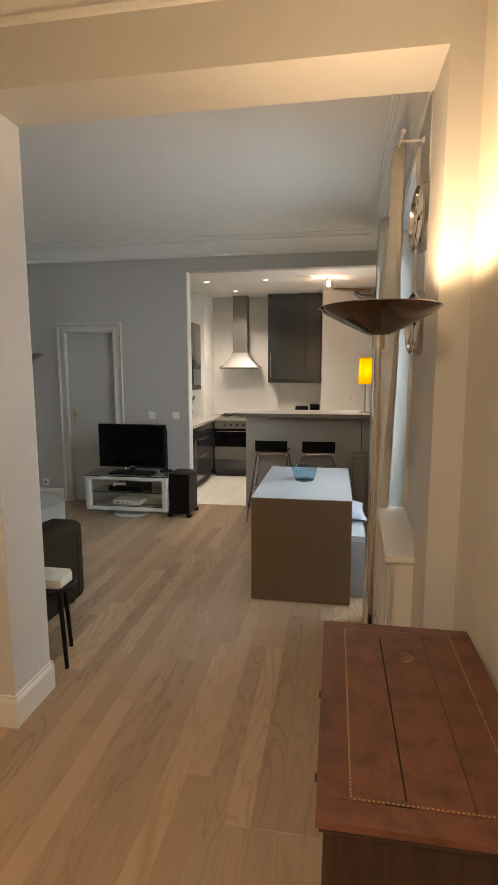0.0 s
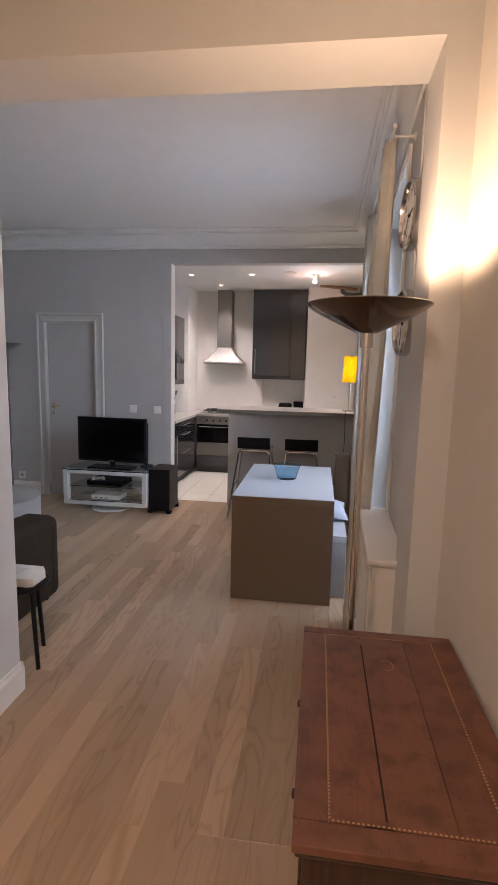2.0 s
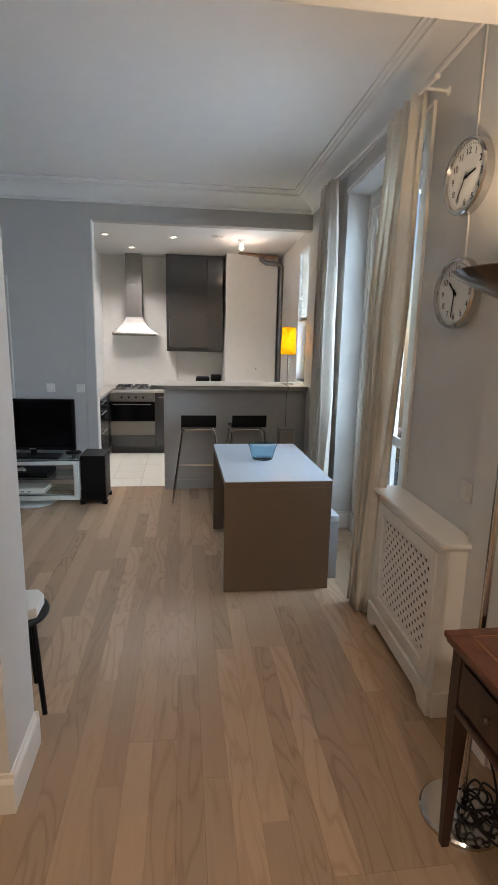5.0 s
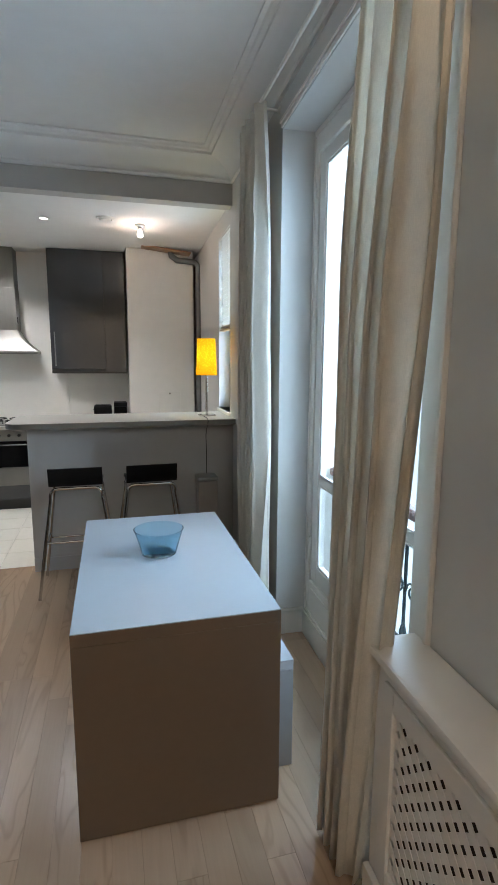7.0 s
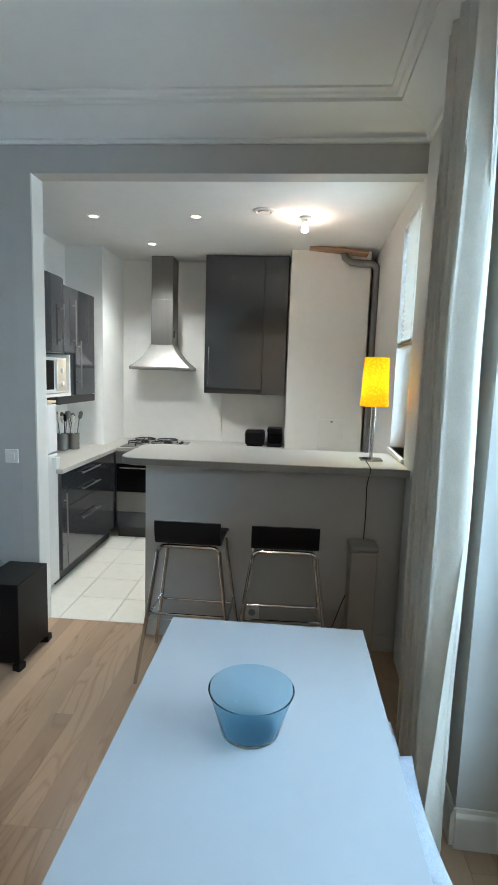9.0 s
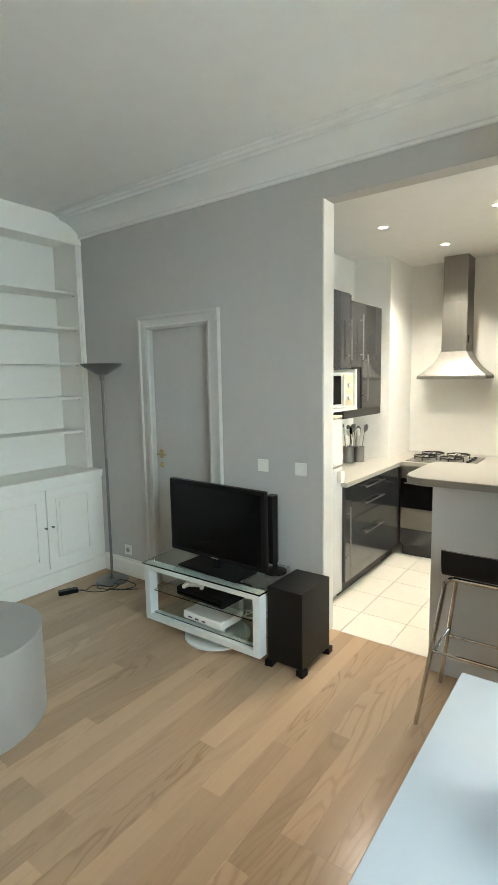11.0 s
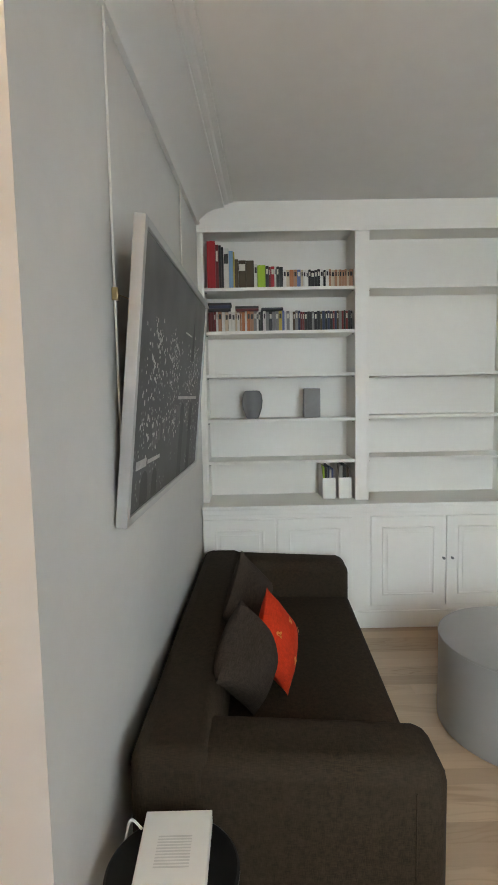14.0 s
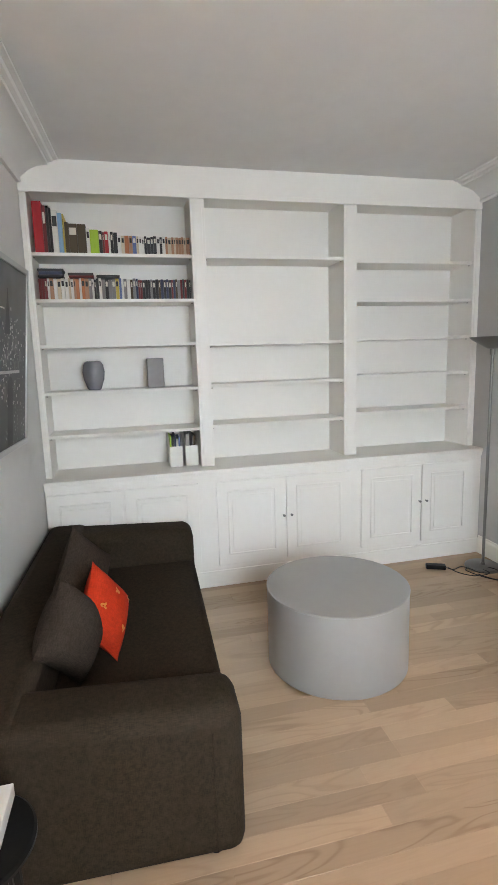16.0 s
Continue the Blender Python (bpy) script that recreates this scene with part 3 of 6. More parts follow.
PAPER = mat("book_pages", (0.70, 0.64, 0.52), 0.9, var=0.1, scale=40)
BOOKC = {k: book_mat(c) for k, c in dict(red=(0.42, 0.015, 0.02), dred=(0.16, 0.02, 0.02), white=(0.70, 0.68, 0.62), blue=(0.20, 0.36, 0.55), yel=(0.55, 0.40, 0.08), brown=(0.07, 0.045, 0.02),
         green=(0.33, 0.52, 0.03), black=(0.02, 0.02, 0.02), orange=(0.48, 0.16, 0.06), nblue=(0.12, 0.16, 0.32), cream=(0.58, 0.48, 0.34), tan=(0.42, 0.22, 0.13), navy=(0.03, 0.04, 0.08), grey=(0.22, 0.21, 0.20)).items()}
INK = mat("book_ink", (0.03, 0.03, 0.03), 0.6)
PALEINK = mat("pale_book_ink", (0.66, 0.62, 0.52), 0.6)


def book(y, z, thick, high, deep, col, flat=False, mark=0):
    words = {"red": "red", "dred": "dark red", "white": "white", "blue": "light blue", "yel": "yellow", "brown": "brown", "green": "lime green", "black": "black", "orange": "orange", "nblue": "blue",
             "cream": "cream", "tan": "tan", "navy": "navy", "grey": "grey"}
    t = thing("book", pose(-4.14 - (0 if flat else rnd.uniform(0, 0.012)), y, z), words[col] + (" book lying flat on a row of books" if flat else " book standing upright on the bookcase shelf"), "book", "books on the shelves")
    if flat:
        a, b = (-deep, 0, 0), (0, high, thick)
        pg = ((-deep + 0.004, 0.004, 0.003), (-0.004, high - 0.004, thick - 0.003))
    else:
        a, b = (-deep, 0, 0), (0, thick, high)
        pg = ((-deep - 0.001, 0.003, 0.006), (-0.006, thick - 0.003, high - 0.004))
    cov = part("cover", boxes((a, b), bevel=0.0025), BOOKC[col], t)
    part("pages", boxes(pg), PAPER, t)
    if mark and not flat:
        bm = boxes(((0.0, 0.004, high * 0.62), (0.0012, thick - 0.004, high * 0.86)))
        part("spine_label", bm, INK if col in ("white", "cream", "yel", "green", "tan", "orange") else PALEINK, cov)


y = 2.738
z = 2.4335
for c, th, hh in (("red", 0.058, 0.325), ("dred", 0.022, 0.30), ("black", 0.016, 0.295), ("black", 0.014, 0.285), ("white", 0.036, 0.275), ("blue", 0.028, 0.255), ("yel", 0.010, 0.25), ("brown", 0.024, 0.20), ("brown", 0.052, 0.19),
                  ("brown", 0.055, 0.19), ("white", 0.022, 0.165), ("green", 0.056, 0.155), ("black", 0.022, 0.15), ("dred", 0.012, 0.145), ("red", 0.024, 0.145), ("white", 0.012, 0.145), ("black", 0.018, 0.145), ("black", 0.026, 0.14),
                  ("white", 0.022, 0.122), ("cream", 0.022, 0.122), ("orange", 0.028, 0.122), ("tan", 0.022, 0.122), ("nblue", 0.024, 0.122), ("cream", 0.016, 0.118)):
    book(y, z, th, hh, 0.16 + hh * 0.15, c, mark=rnd.choice((0, 1, 2)))
    y += th + 0.0015
while y < 3.748:
    th = rnd.uniform(0.013, 0.024)
    c = rnd.choice(["white", "black", "white", "cream", "black", "white"]) if y < 3.575 else rnd.choice(["cream", "tan", "tan", "white", "cream"])
    book(y, z, th, rnd.uniform(0.112, 0.124), 0.12, c, mark=rnd.choice((1, 2, 2)))
    y += th + 0.0015
y, z = 2.738, 2.1325
tops = []
while y < 3.748:
    f = (y - 2.738) / 1.03
    th = rnd.uniform(0.012, 0.024)
    if f < 0.04:
        c = rnd.choice(["dred", "red"])
    elif f < 0.17:
        c = rnd.choice(["white", "cream", "white", "tan"])
    elif f < 0.30:
        c = rnd.choice(["brown", "tan", "cream", "orange", "white"])
    elif f < 0.46:
        c = rnd.choice(["white", "white", "black", "grey"])
    elif f < 0.58:
        c = rnd.choice(["black", "yel", "white", "grey", "nblue"])
    else:
        c = rnd.choice(["black", "black", "black", "navy", "dred", "brown", "grey"])
        th *= 0.8
    book(y, z, th, rnd.uniform(0.132, 0.142) if f < 0.62 else rnd.uniform(0.128, 0.136), 0.13, c, mark=rnd.choice((0, 1, 2)))
    y += th + 0.0015
for yy, zz, ln, c, th in ((2.738, 2.2765, 0.16, "black", 0.018), (2.745, 2.2955, 0.15, "navy", 0.02), (2.738, 2.3165, 0.165, "black", 0.017), (2.935, 2.2765, 0.16, "dred", 0.014), (2.93, 2.2915, 0.165, "black", 0.016), (3.115, 2.2765, 0.155, "black", 0.018)):
    book(yy, zz, th, ln, 0.12, c, flat=True)

# vase, tall grey container and magazine files
CERAM = mat("grey_glazed_ceramic", (0.20, 0.20, 0.21), 0.14, var=0.06, coat=0.6)
v = single("vase", lathe(B(), [(0, 0), (0.042, 0), (0.05, 0.012), (0.072, 0.075), (0.078, 0.13), (0.07, 0.18), (0.055, 0.203), (0.047, 0.206), (0.045, 0.2), (0.062, 0.175), (0.066, 0.12), (0.04, 0.02), (0, 0.018)], seg=28, squash=0.75),
           CERAM, pose(-4.26, 3.04, 1.5075, 0, 0, 90), "glossy grey ceramic vase on a bookcase shelf", "vase")
single("canister", boxes(((-0.045, -0.06, 0), (0.045, 0.06, 0.215)), bevel=0.006), mat("pale_grey_cloth", (0.30, 0.295, 0.29), 0.8, var=0.08, bump=0.2), pose(-4.26, 3.48, 1.5075), "upright pale grey box on a bookcase shelf", "box")
for k, yy in enumerate((3.545, 3.663)):
    t = thing("magazine_file", pose(-4.17, yy, 0.9085), "white cardboard magazine file holding folders", "file box", "magazine files")
    bm = boxes(((-0.23, 0, 0), (0, 0.098, 0.004)), ((-0.004, 0, 0), (0, 0.098, 0.155)), ((-0.23, 0, 0), (-0.226, 0.098, 0.25)))
    for s in (0, 0.095):
        slabv = [bm.verts.new(p) for p in ((0, s, 0), (-0.23, s, 0), (-0.23, s, 0.25), (-0.10, s, 0.25), (0, s, 0.155))]
        top = [bm.verts.new((p.co.x, p.co.y + 0.003, p.co.z)) for p in slabv]
        bm.faces.new(slabv), bm.faces.new(top[::-1])
        for i in range(5):
            bm.faces.new((slabv[i], slabv[(i + 1) % 5], top[(i + 1) % 5], top[i]))
    part("case", bm, PLASTW, t)
    yy2 = 0.008
    for c, w, h in ((("green", 0.010, 0.235), ("black", 0.016, 0.225), ("navy", 0.014, 0.24), ("white", 0.012, 0.21), ("nblue", 0.012, 0.22)) if k == 0 else (("grey", 0.026, 0.24), ("black", 0.022, 0.25), ("brown", 0.02, 0.23))):
        part("folder", moved(boxes(((-0.2, 0, 0.006), (-0.02, w, h)), bevel=0.002), pose(0, yy2, 0, 0, 0, 0)), BOOKC[c], t)
        yy2 += w + 0.003

# ---- sofa and cushions ----
sofa = thing("sofa", pose(-2.8, 3.15, 0), "dark brown woven fabric sofa with broad low arms", "sofa")


def padded(a, b, r, seg=5, sag=0.0):
    bm = box(B(), a, b, r, seg)
    if sag:
        bmesh.ops.subdivide_edges(bm, edges=[e for e in bm.edges if e.calc_length() > 0.3], cuts=6, use_grid_fill=True)
        for vv in bm.verts:
            vv.co += Vector((noise.noise(vv.co * 3.1), noise.noise(vv.co * 3.1 + Vector((7, 0, 0))), noise.noise(vv.co * 2.7 + Vector((0, 9, 0))))) * sag
    return bm


def arm(x0, x1):
    bm = padded((x0, 2.70, 0.015), (x1, 3.605, 0.612), 0.06)
    for vv in bm.verts:
        if vv.co.z > 0.4:
            vv.co.z -= 0.035 * max(0, (vv.co.y - 3.1) / 0.45) ** 2
    return bm


put("arm", arm(-2.118, -1.866), SOFA, sofa)
put("arm", arm(-3.94, -3.69), SOFA, sofa)
put("backrest", padded((-3.94, 2.645, 0.015), (-1.863, 2.905, 0.618), 0.055, 5), SOFA, sofa)
put("seat", padded((-3.70, 2.88, 0.03), (-2.11, 3.60, 0.372), 0.035, 4), SOFA, sofa)
for x in (-1.864, -2.116):
    put("piping", tube(B(), [(x, 3.50, 0.05), (x, 3.50, 0.50)], 0.0025, 6), SOFA, sofa)
for x in (-1.93, -3.87):
    for yy in (2.75, 3.50):
        put("foot", tube(B(), [(x, yy, 0.0), (x, yy, 0.03)], 0.022, 12), BLACK, sofa)


sofa.matrix_world = pose(-2.795, 3.145, 0, 0, 0, -2.3)


def cushion(w, h, t, seed):
    """A stuffed square cushion with pinched corners, lying in x and y."""
    bm, n = B(), 16
    rows = []
    for sgn in (1, -1):
        g = []
        for i in range(n + 1):
            r = []
            for j in range(n + 1):
                u, v2 = 2 * i / n - 1, 2 * j / n - 1
                pin = 1 - 0.10 * (1 - abs(u) ** 2) * abs(v2) ** 4, 1 - 0.10 * (1 - abs(v2) ** 2) * abs(u) ** 4
                x, yy = 0.5 * w * u * pin[1], 0.5 * h * v2 * pin[0]
                z = sgn * 0.5 * t * (max(0, 1 - abs(u) ** 2.4) * max(0, 1 - abs(v2) ** 2.4)) ** 0.55
                nz = noise.noise(Vector((u * 2 + seed, v2 * 2, sgn))) * 0.012 * (1 - max(abs(u), abs(v2)))
                r.append(bm.verts.new((x, yy, z + nz)))
            g.append(r)
        rows.append(g)
        for i in range(n):
            for j in range(n):
                bm.faces.new((g[i][j], g[i + 1][j], g[i + 1][j + 1], g[i][j + 1]))
    bmesh.ops.remove_doubles(bm, verts=bm.verts[:], dist=0.0008)
    return bm


RED = fabric("orange_red_silk", (0.52, 0.035, 0.012), weave=300, var=0.18)
RED.node_tree.nodes["Principled BSDF"].inputs["Roughness"].default_value = 0.5
GOLD = mat("gold_embroidery", (0.62, 0.20, 0.03), 0.5, var=0.2, scale=60, bump=0.3)


def on_corner(centre, up, across):
    """A place for a cushion that stands on one corner: its two diagonals run along up and across."""
    a = Vector(up).normalized()
    c = Vector(across)
    c = (c - a * c.dot(a)).normalized()
    n = c.cross(a)
    x, y2 = (a + c).normalized(), (a - c).normalized()
    return Matrix(((x.x, y2.x, -n.x, centre[0]), (x.y, y2.y, -n.y, centre[1]), (x.z, y2.z, -n.z, centre[2]), (0, 0, 0, 1)))


single("cushion", cushion(0.335, 0.335, 0.21, 1), PILLOW, on_corner((-2.45, 2.97, 0.61), (-0.05, -0.04, 0.46), (-0.25, 0.15, -0.05)), "dark grey-brown fabric cushion leaning on the sofa back", "cushion", "sofa cushions")
single("cushion", cushion(0.36, 0.36, 0.14, 5), PILLOW, on_corner((-2.98, 2.985, 0.64), (-0.04, -0.07, 0.5), (-0.3, 0.2, -0.1)), "dark brown fabric cushion tipped into the sofa back", "cushion", "sofa cushions")
rc = thing("cushion", on_corner((-2.60, 3.10, 0.605), (-0.11, -0.076, 0.424), (-0.33, 0.21, -0.21)), "orange-red silk cushion with gold leaf embroidery", "cushion", "sofa cushions")
part("cover", cushion(0.325, 0.325, 0.13, 9), RED, rc)
for k, (u, v2, a) in enumerate(((-0.06, -0.075, 20), (0.075, 0.03, 80), (-0.03, 0.09, 140), (0.09, -0.09, 45))):
    bm = B()
    pts = []
    for i in range(20):
        ang = 2 * math.pi * i / 20
        r = 0.013 + 0.006 * math.cos(3 * ang) + 0.006 * math.cos(ang)
        pts.append((u + r * math.cos(ang + a), v2 + r * math.sin(ang + a)))
    for sgn in (1, -1):
        ring = []
        for x, yy in pts:
            uu, vv = abs(x / 0.1625), abs(yy / 0.1625)
            ring.append(bm.verts.new((x, yy, sgn * (0.065 * (max(0, 1 - uu ** 2.4) * max(0, 1 - vv ** 2.4)) ** 0.55 + 0.006))))
        c = bm.verts.new((u, v2, ring[0].co.z))
        for i in range(20):
            bm.faces.new((ring[i], ring[(i + 1) % 20], c))
    part("embroidered_leaf", bm, GOLD, rc, "gold embroidered leaf")

# ---- round drum table ----
t = thing("drum_table", pose(-2.875, 4.33, 0), "round grey lacquered drum coffee table", "coffee table")
part("drum", lathe(B(), [(0, 0.003), (0.385, 0.003), (0.39, 0.008), (0.39, 0.438)], seg=72), GREYL, t)
part("tabletop", lathe(B(), [(0, 0.438), (0.3905, 0.438), (0.393, 0.441), (0.393, 0.447), (0.390, 0.45), (0, 0.45)], seg=72), GREYL, t)

# ---- framed night photograph leaning from its hanging rods ----
PX0, PX1 = -3.54, -2.04
LEAN = math.degrees(math.atan2(0.10, 0.99))
pic = thing("framed_picture", pose((PX0 + PX1) / 2, 2.602, 1.262, -LEAN, 0, -3.15), "large silver-framed black and white night photograph of a city", "picture")
w2, h2 = (PX1 - PX0) / 2, 0.965
bm = B()
for a, b in (((-w2, 0, 0), (-w2 + 0.03, 0.038, h2)), ((w2 - 0.03, 0, 0), (w2, 0.038, h2)), ((-w2 + 0.03, 0, 0), (w2 - 0.03, 0.038, 0.03)), ((-w2 + 0.03, 0, h2 - 0.03), (w2 - 0.03, 0.038, h2))):
    box(bm, a, b, 0.003)
part("frame", bm, mat("silver_frame", (0.50, 0.50, 0.49), 0.35, 0.6, var=0.05), pic, "silver frame")


def night_photo():
    """A dim grey print: dark ground, paler sky at the top, clusters of bright points."""
    m = bpy.data.materials.new("night_print")
    m.use_nodes = True
    n, l = m.node_tree.nodes, m.node_tree.links
    b = n["Principled BSDF"]
    tc, sep = n.new("ShaderNodeTexCoord"), n.new("ShaderNodeSeparateXYZ")
    l.new(tc.outputs["Object"], sep.inputs[0])
    skyf = n.new("ShaderNodeMapRange")
    skyf.inputs["From Min"].default_value, skyf.inputs["From Max"].default_value = 0.55, 1.05
    skyf.inputs["To Min"].default_value, skyf.inputs["To Max"].default_value = 0.07, 0.27
    l.new(sep.outputs["Z"], skyf.inputs["Value"])
    cl = n.new("ShaderNodeTexNoise")
    cl.inputs["Scale"].default_value, cl.inputs["Detail"].default_value = 4.0, 5
    l.new(tc.outputs["Object"], cl.inputs["Vector"])
    sky2 = n.new("ShaderNodeMath")
    sky2.operation = "MULTIPLY"
    l.new(skyf.outputs[0], sky2.inputs[0]), l.new(cl.outputs["Fac"], sky2.inputs[1])
    vor = n.new("ShaderNodeTexVoronoi")
    vor.inputs["Scale"].default_value = 42
    l.new(tc.outputs["Object"], vor.inputs["Vector"])
    dots = n.new("ShaderNodeMapRange")
    dots.inputs["From Min"].default_value, dots.inputs["From Max"].default_value = 0.32, 0.05
    l.new(vor.outputs["Distance"], dots.inputs["Value"])
    zone = n.new("ShaderNodeMapRange")
    zone.inputs["From Min"].default_value, zone.inputs["From Max"].default_value = 0.62, 0.40
    l.new(sep.outputs["Z"], zone.inputs["Value"])
    patch = n.new("ShaderNodeTexNoise")
    patch.inputs["Scale"].default_value = 5.5
    l.new(tc.outputs["Object"], patch.inputs["Vector"])
    pr = n.new("ShaderNodeMapRange")
    pr.inputs["From Min"].default_value, pr.inputs["From Max"].default_value = 0.48, 0.66
    l.new(patch.outputs["Fac"], pr.inputs["Value"])
    m1, m2, m3, ad = (n.new("ShaderNodeMath") for _ in range(4))
    for q in (m1, m2, m3):
        q.operation = "MULTIPLY"
    l.new(dots.outputs[0], m1.inputs[0]), l.new(zone.outputs[0], m1.inputs[1])
    l.new(m1.outputs[0], m2.inputs[0]), l.new(pr.outputs[0], m2.inputs[1])
    l.new(m2.outputs[0], m3.inputs[0])
    m3.inputs[1].default_value = 0.5
    l.new(m3.outputs[0], ad.inputs[0]), l.new(sky2.outputs[0], ad.inputs[1])
    l.new(ad.outputs[0], b.inputs["Base Color"])
    b.inputs["Roughness"].default_value = 0.42
    return m


PHOTO = night_photo()
part("print", boxes(((-w2 + 0.03, 0.012, 0.03), (w2 - 0.03, 0.03, h2 - 0.03))), PHOTO, pic, "dim black and white city print")
PGREY = mat("print_grey", (0.11, 0.105, 0.10), 0.45, var=0.4, scale=60)
PLIGHT = mat("print_light", (0.50, 0.48, 0.46), 0.45, var=0.3, scale=50)
PDARK = mat("print_dark", (0.012, 0.012, 0.013), 0.45, var=0.3, scale=40)
yy = 0.0315
bm = B()
for x0, z0, x1, z1 in ((0.52, 0.17, 0.66, 0.20), (0.30, 0.175, 0.50, 0.19), (-0.58, 0.405, -0.02, 0.42), (-0.3, 0.715, -0.12, 0.722)):
    box(bm, (x0, yy - 0.001, z0), (x1, yy, z1))
for i in range(520):
    cx = rnd.choice((rnd.gauss(0.45, 0.1), rnd.gauss(0.1, 0.08), rnd.gauss(-0.4, 0.12)))
    cz = rnd.choice((rnd.gauss(0.31, 0.05), rnd.gauss(0.50, 0.06), rnd.gauss(0.62, 0.04)))
    if abs(cx) > 0.69 or not 0.05 < cz < 0.9:
        continue
    s = rnd.uniform(0.001, 0.0048)
    box(bm, (cx - s, yy - 0.001, cz - s), (cx + s, yy, cz + s * rnd.uniform(1, 3)))
part("printed_lights", bm, PLIGHT, pic)
bm = B()
for x0, z0, x1, z1 in ((-0.60, 0.43, -0.30, 0.57), (-0.22, 0.30, 0.05, 0.36), (0.2, 0.24, 0.5, 0.31), (-0.5, 0.26, -0.28, 0.395)):
    for i in range(16):
        cx, cz = rnd.uniform(x0, x1), rnd.uniform(z0, z1)
        s = rnd.uniform(0.006, 0.022)
        box(bm, (cx - s, yy - 0.0018, cz - s), (cx + s, yy - 0.0012, cz + 2 * s))
part("printed_facades", bm, PGREY, pic)
bm = B()
for cx, cz, r in ((0.54, 0.1, 0.055), (0.38, 0.1, 0.045), (-0.15, 0.34, 0.05), (-0.4, 0.34, 0.05)):
    slabp = [(cx + r * math.cos(a * math.pi / 10), cz + r * math.sin(a * math.pi / 10)) for a in range(11)]
    moved(bm, Matrix.Identity(4))
    vs = [bm.verts.new((x, yy + 0.0004, z)) for x, z in [(cx + r, 0.04)] + slabp + [(cx - r, 0.04)]]
    bm.faces.new(vs)
# a slim lattice tower against the sky
for x0, x1 in ((-0.37, -0.33),):
    vs = [bm.verts.new(p) for p in ((x0 - 0.03, yy + 0.0004, 0.60), (x1 + 0.03, yy + 0.0004, 0.60), (-0.347, yy + 0.0004, 0.82), (-0.353, yy + 0.0004, 0.82))]
    bm.faces.new(vs)
part("printed_shadows", bm, PDARK, pic)
for x in (-2.12, -3.42):
    t = thing("picture_hanger", pose(x, 2.538 - 0.055 * (x + 1.515), 1.32), "white metal picture rod hung from the cornice", "picture rod", "picture hanging rods")
    part("rod", tube(B(), [(0, 0, 0.0), (0, 0.0, 1.54)], 0.004, 8), PLASTW, t)
    part("hook", boxes(((-0.012, -0.008, 0.66), (0.012, 0.012, 0.70)), bevel=0.003), BRASS, t)
    part("wire", tube(B(), [(0, 0.006, 0.68), (0.02 if x > -3 else -0.02, 0.05, 0.66)], 0.0015, 6), BRASS, t)

# ---- round stool with the internet box ----
st = thing("stool", pose(-1.68, 2.765, 0), "black round wooden stool beside the sofa arm", "stool")
part("seat", lathe(B(), [(0, 0.43), (0.165, 0.43), (0.175, 0.436), (0.175, 0.446), (0.168, 0.452), (0, 0.452)], seg=48), SATIN, st)
for a in (-22, 68, 158, 248):
    ca, sa = math.cos(radians(a)), math.sin(radians(a))
    part("leg", tube(B(), [(0.12 * ca, 0.12 * sa, 0.43), (0.135 * ca, 0.135 * sa, 0.415), (0.165 * ca, 0.165 * sa, 0.0)], [0.013, 0.013, 0.011], 10), SATIN, st)
bx = thing("internet_box", pose(-1.672, 2.768, 0.4525, 0, 0, 0), "white plastic internet router lying on the stool", "router")
part("case", slab(B(), [(-0.14, -0.093), (0.115, -0.088), (0.14, -0.075), (0.14, 0.045), (0.105, 0.09), (-0.14, 0.093)], 0.002, 0.048, 0.004), PLASTW, bx)
part("vent_grid", boxes(*[((-0.055 + 0.009 * i, -0.045, 0.048), (-0.051 + 0.009 * i, 0.045, 0.0486)) for i in range(11)]), mat("vent_grey", (0.62, 0.60, 0.55), 0.6), bx)
part("mark", moved(boxes(((-0.008, -0.0005, -0.009), (0.008, 0.0008, 0.009))), pose(0.1235, 0.0685, 0.026, 0, 0, -52)), mat("orange_mark", (0.75, 0.10, 0.01), 0.5), bx, "small orange square")
part("cable", cable([(-0.10, -0.10, 0.03), (-0.13, -0.135, 0.03), (-0.12, -0.15, -0.02), (-0.05, -0.17, -0.2), (0.0, -0.175, -0.43)], 0.004), PLASTW, bx, "white cable")

# ---- television corner ----
SHELVES = []
ts = thing("tv_stand", pose(-2.384, 5.70, 0), "silver framed glass television stand on a round foot", "tv stand")
bm = B()
for a, b in (((-2.853, 5.53, 0.065), (-2.805, 5.60, 0.445)), ((-1.963, 5.53, 0.065), (-1.915, 5.60, 0.445)), ((-2.805, 5.53, 0.065), (-1.963, 5.60, 0.105)), ((-2.805, 5.53, 0.41), (-1.963, 5.60, 0.445))):
    box(bm, a, b, 0.004)
put("front_frame", bm, SILVER, ts)
SHELVES.append(put("glass_top", slab(B(), [(-2.86, 5.52), (-1.905, 5.52), (-1.885, 5.84), (-1.99, 5.99), (-2.78, 5.99), (-2.88, 5.84)], 0.447, 0.457, 0.002), GLASS, ts, "clear glass top"))
SHELVES.append(put("glass_shelf", slab(B(), [(-2.80, 5.56), (-1.965, 5.56), (-1.99, 5.93), (-2.78, 5.93)], 0.262, 0.268), GLASS, ts, "clear glass shelf"))
SHELVES.append(put("glass_shelf", slab(B(), [(-2.80, 5.56), (-1.965, 5.56), (-1.99, 5.93), (-2.78, 5.93)], 0.106, 0.112), GLASS, ts, "clear glass shelf"))
for o in SHELVES:
    o.visible_shadow = False
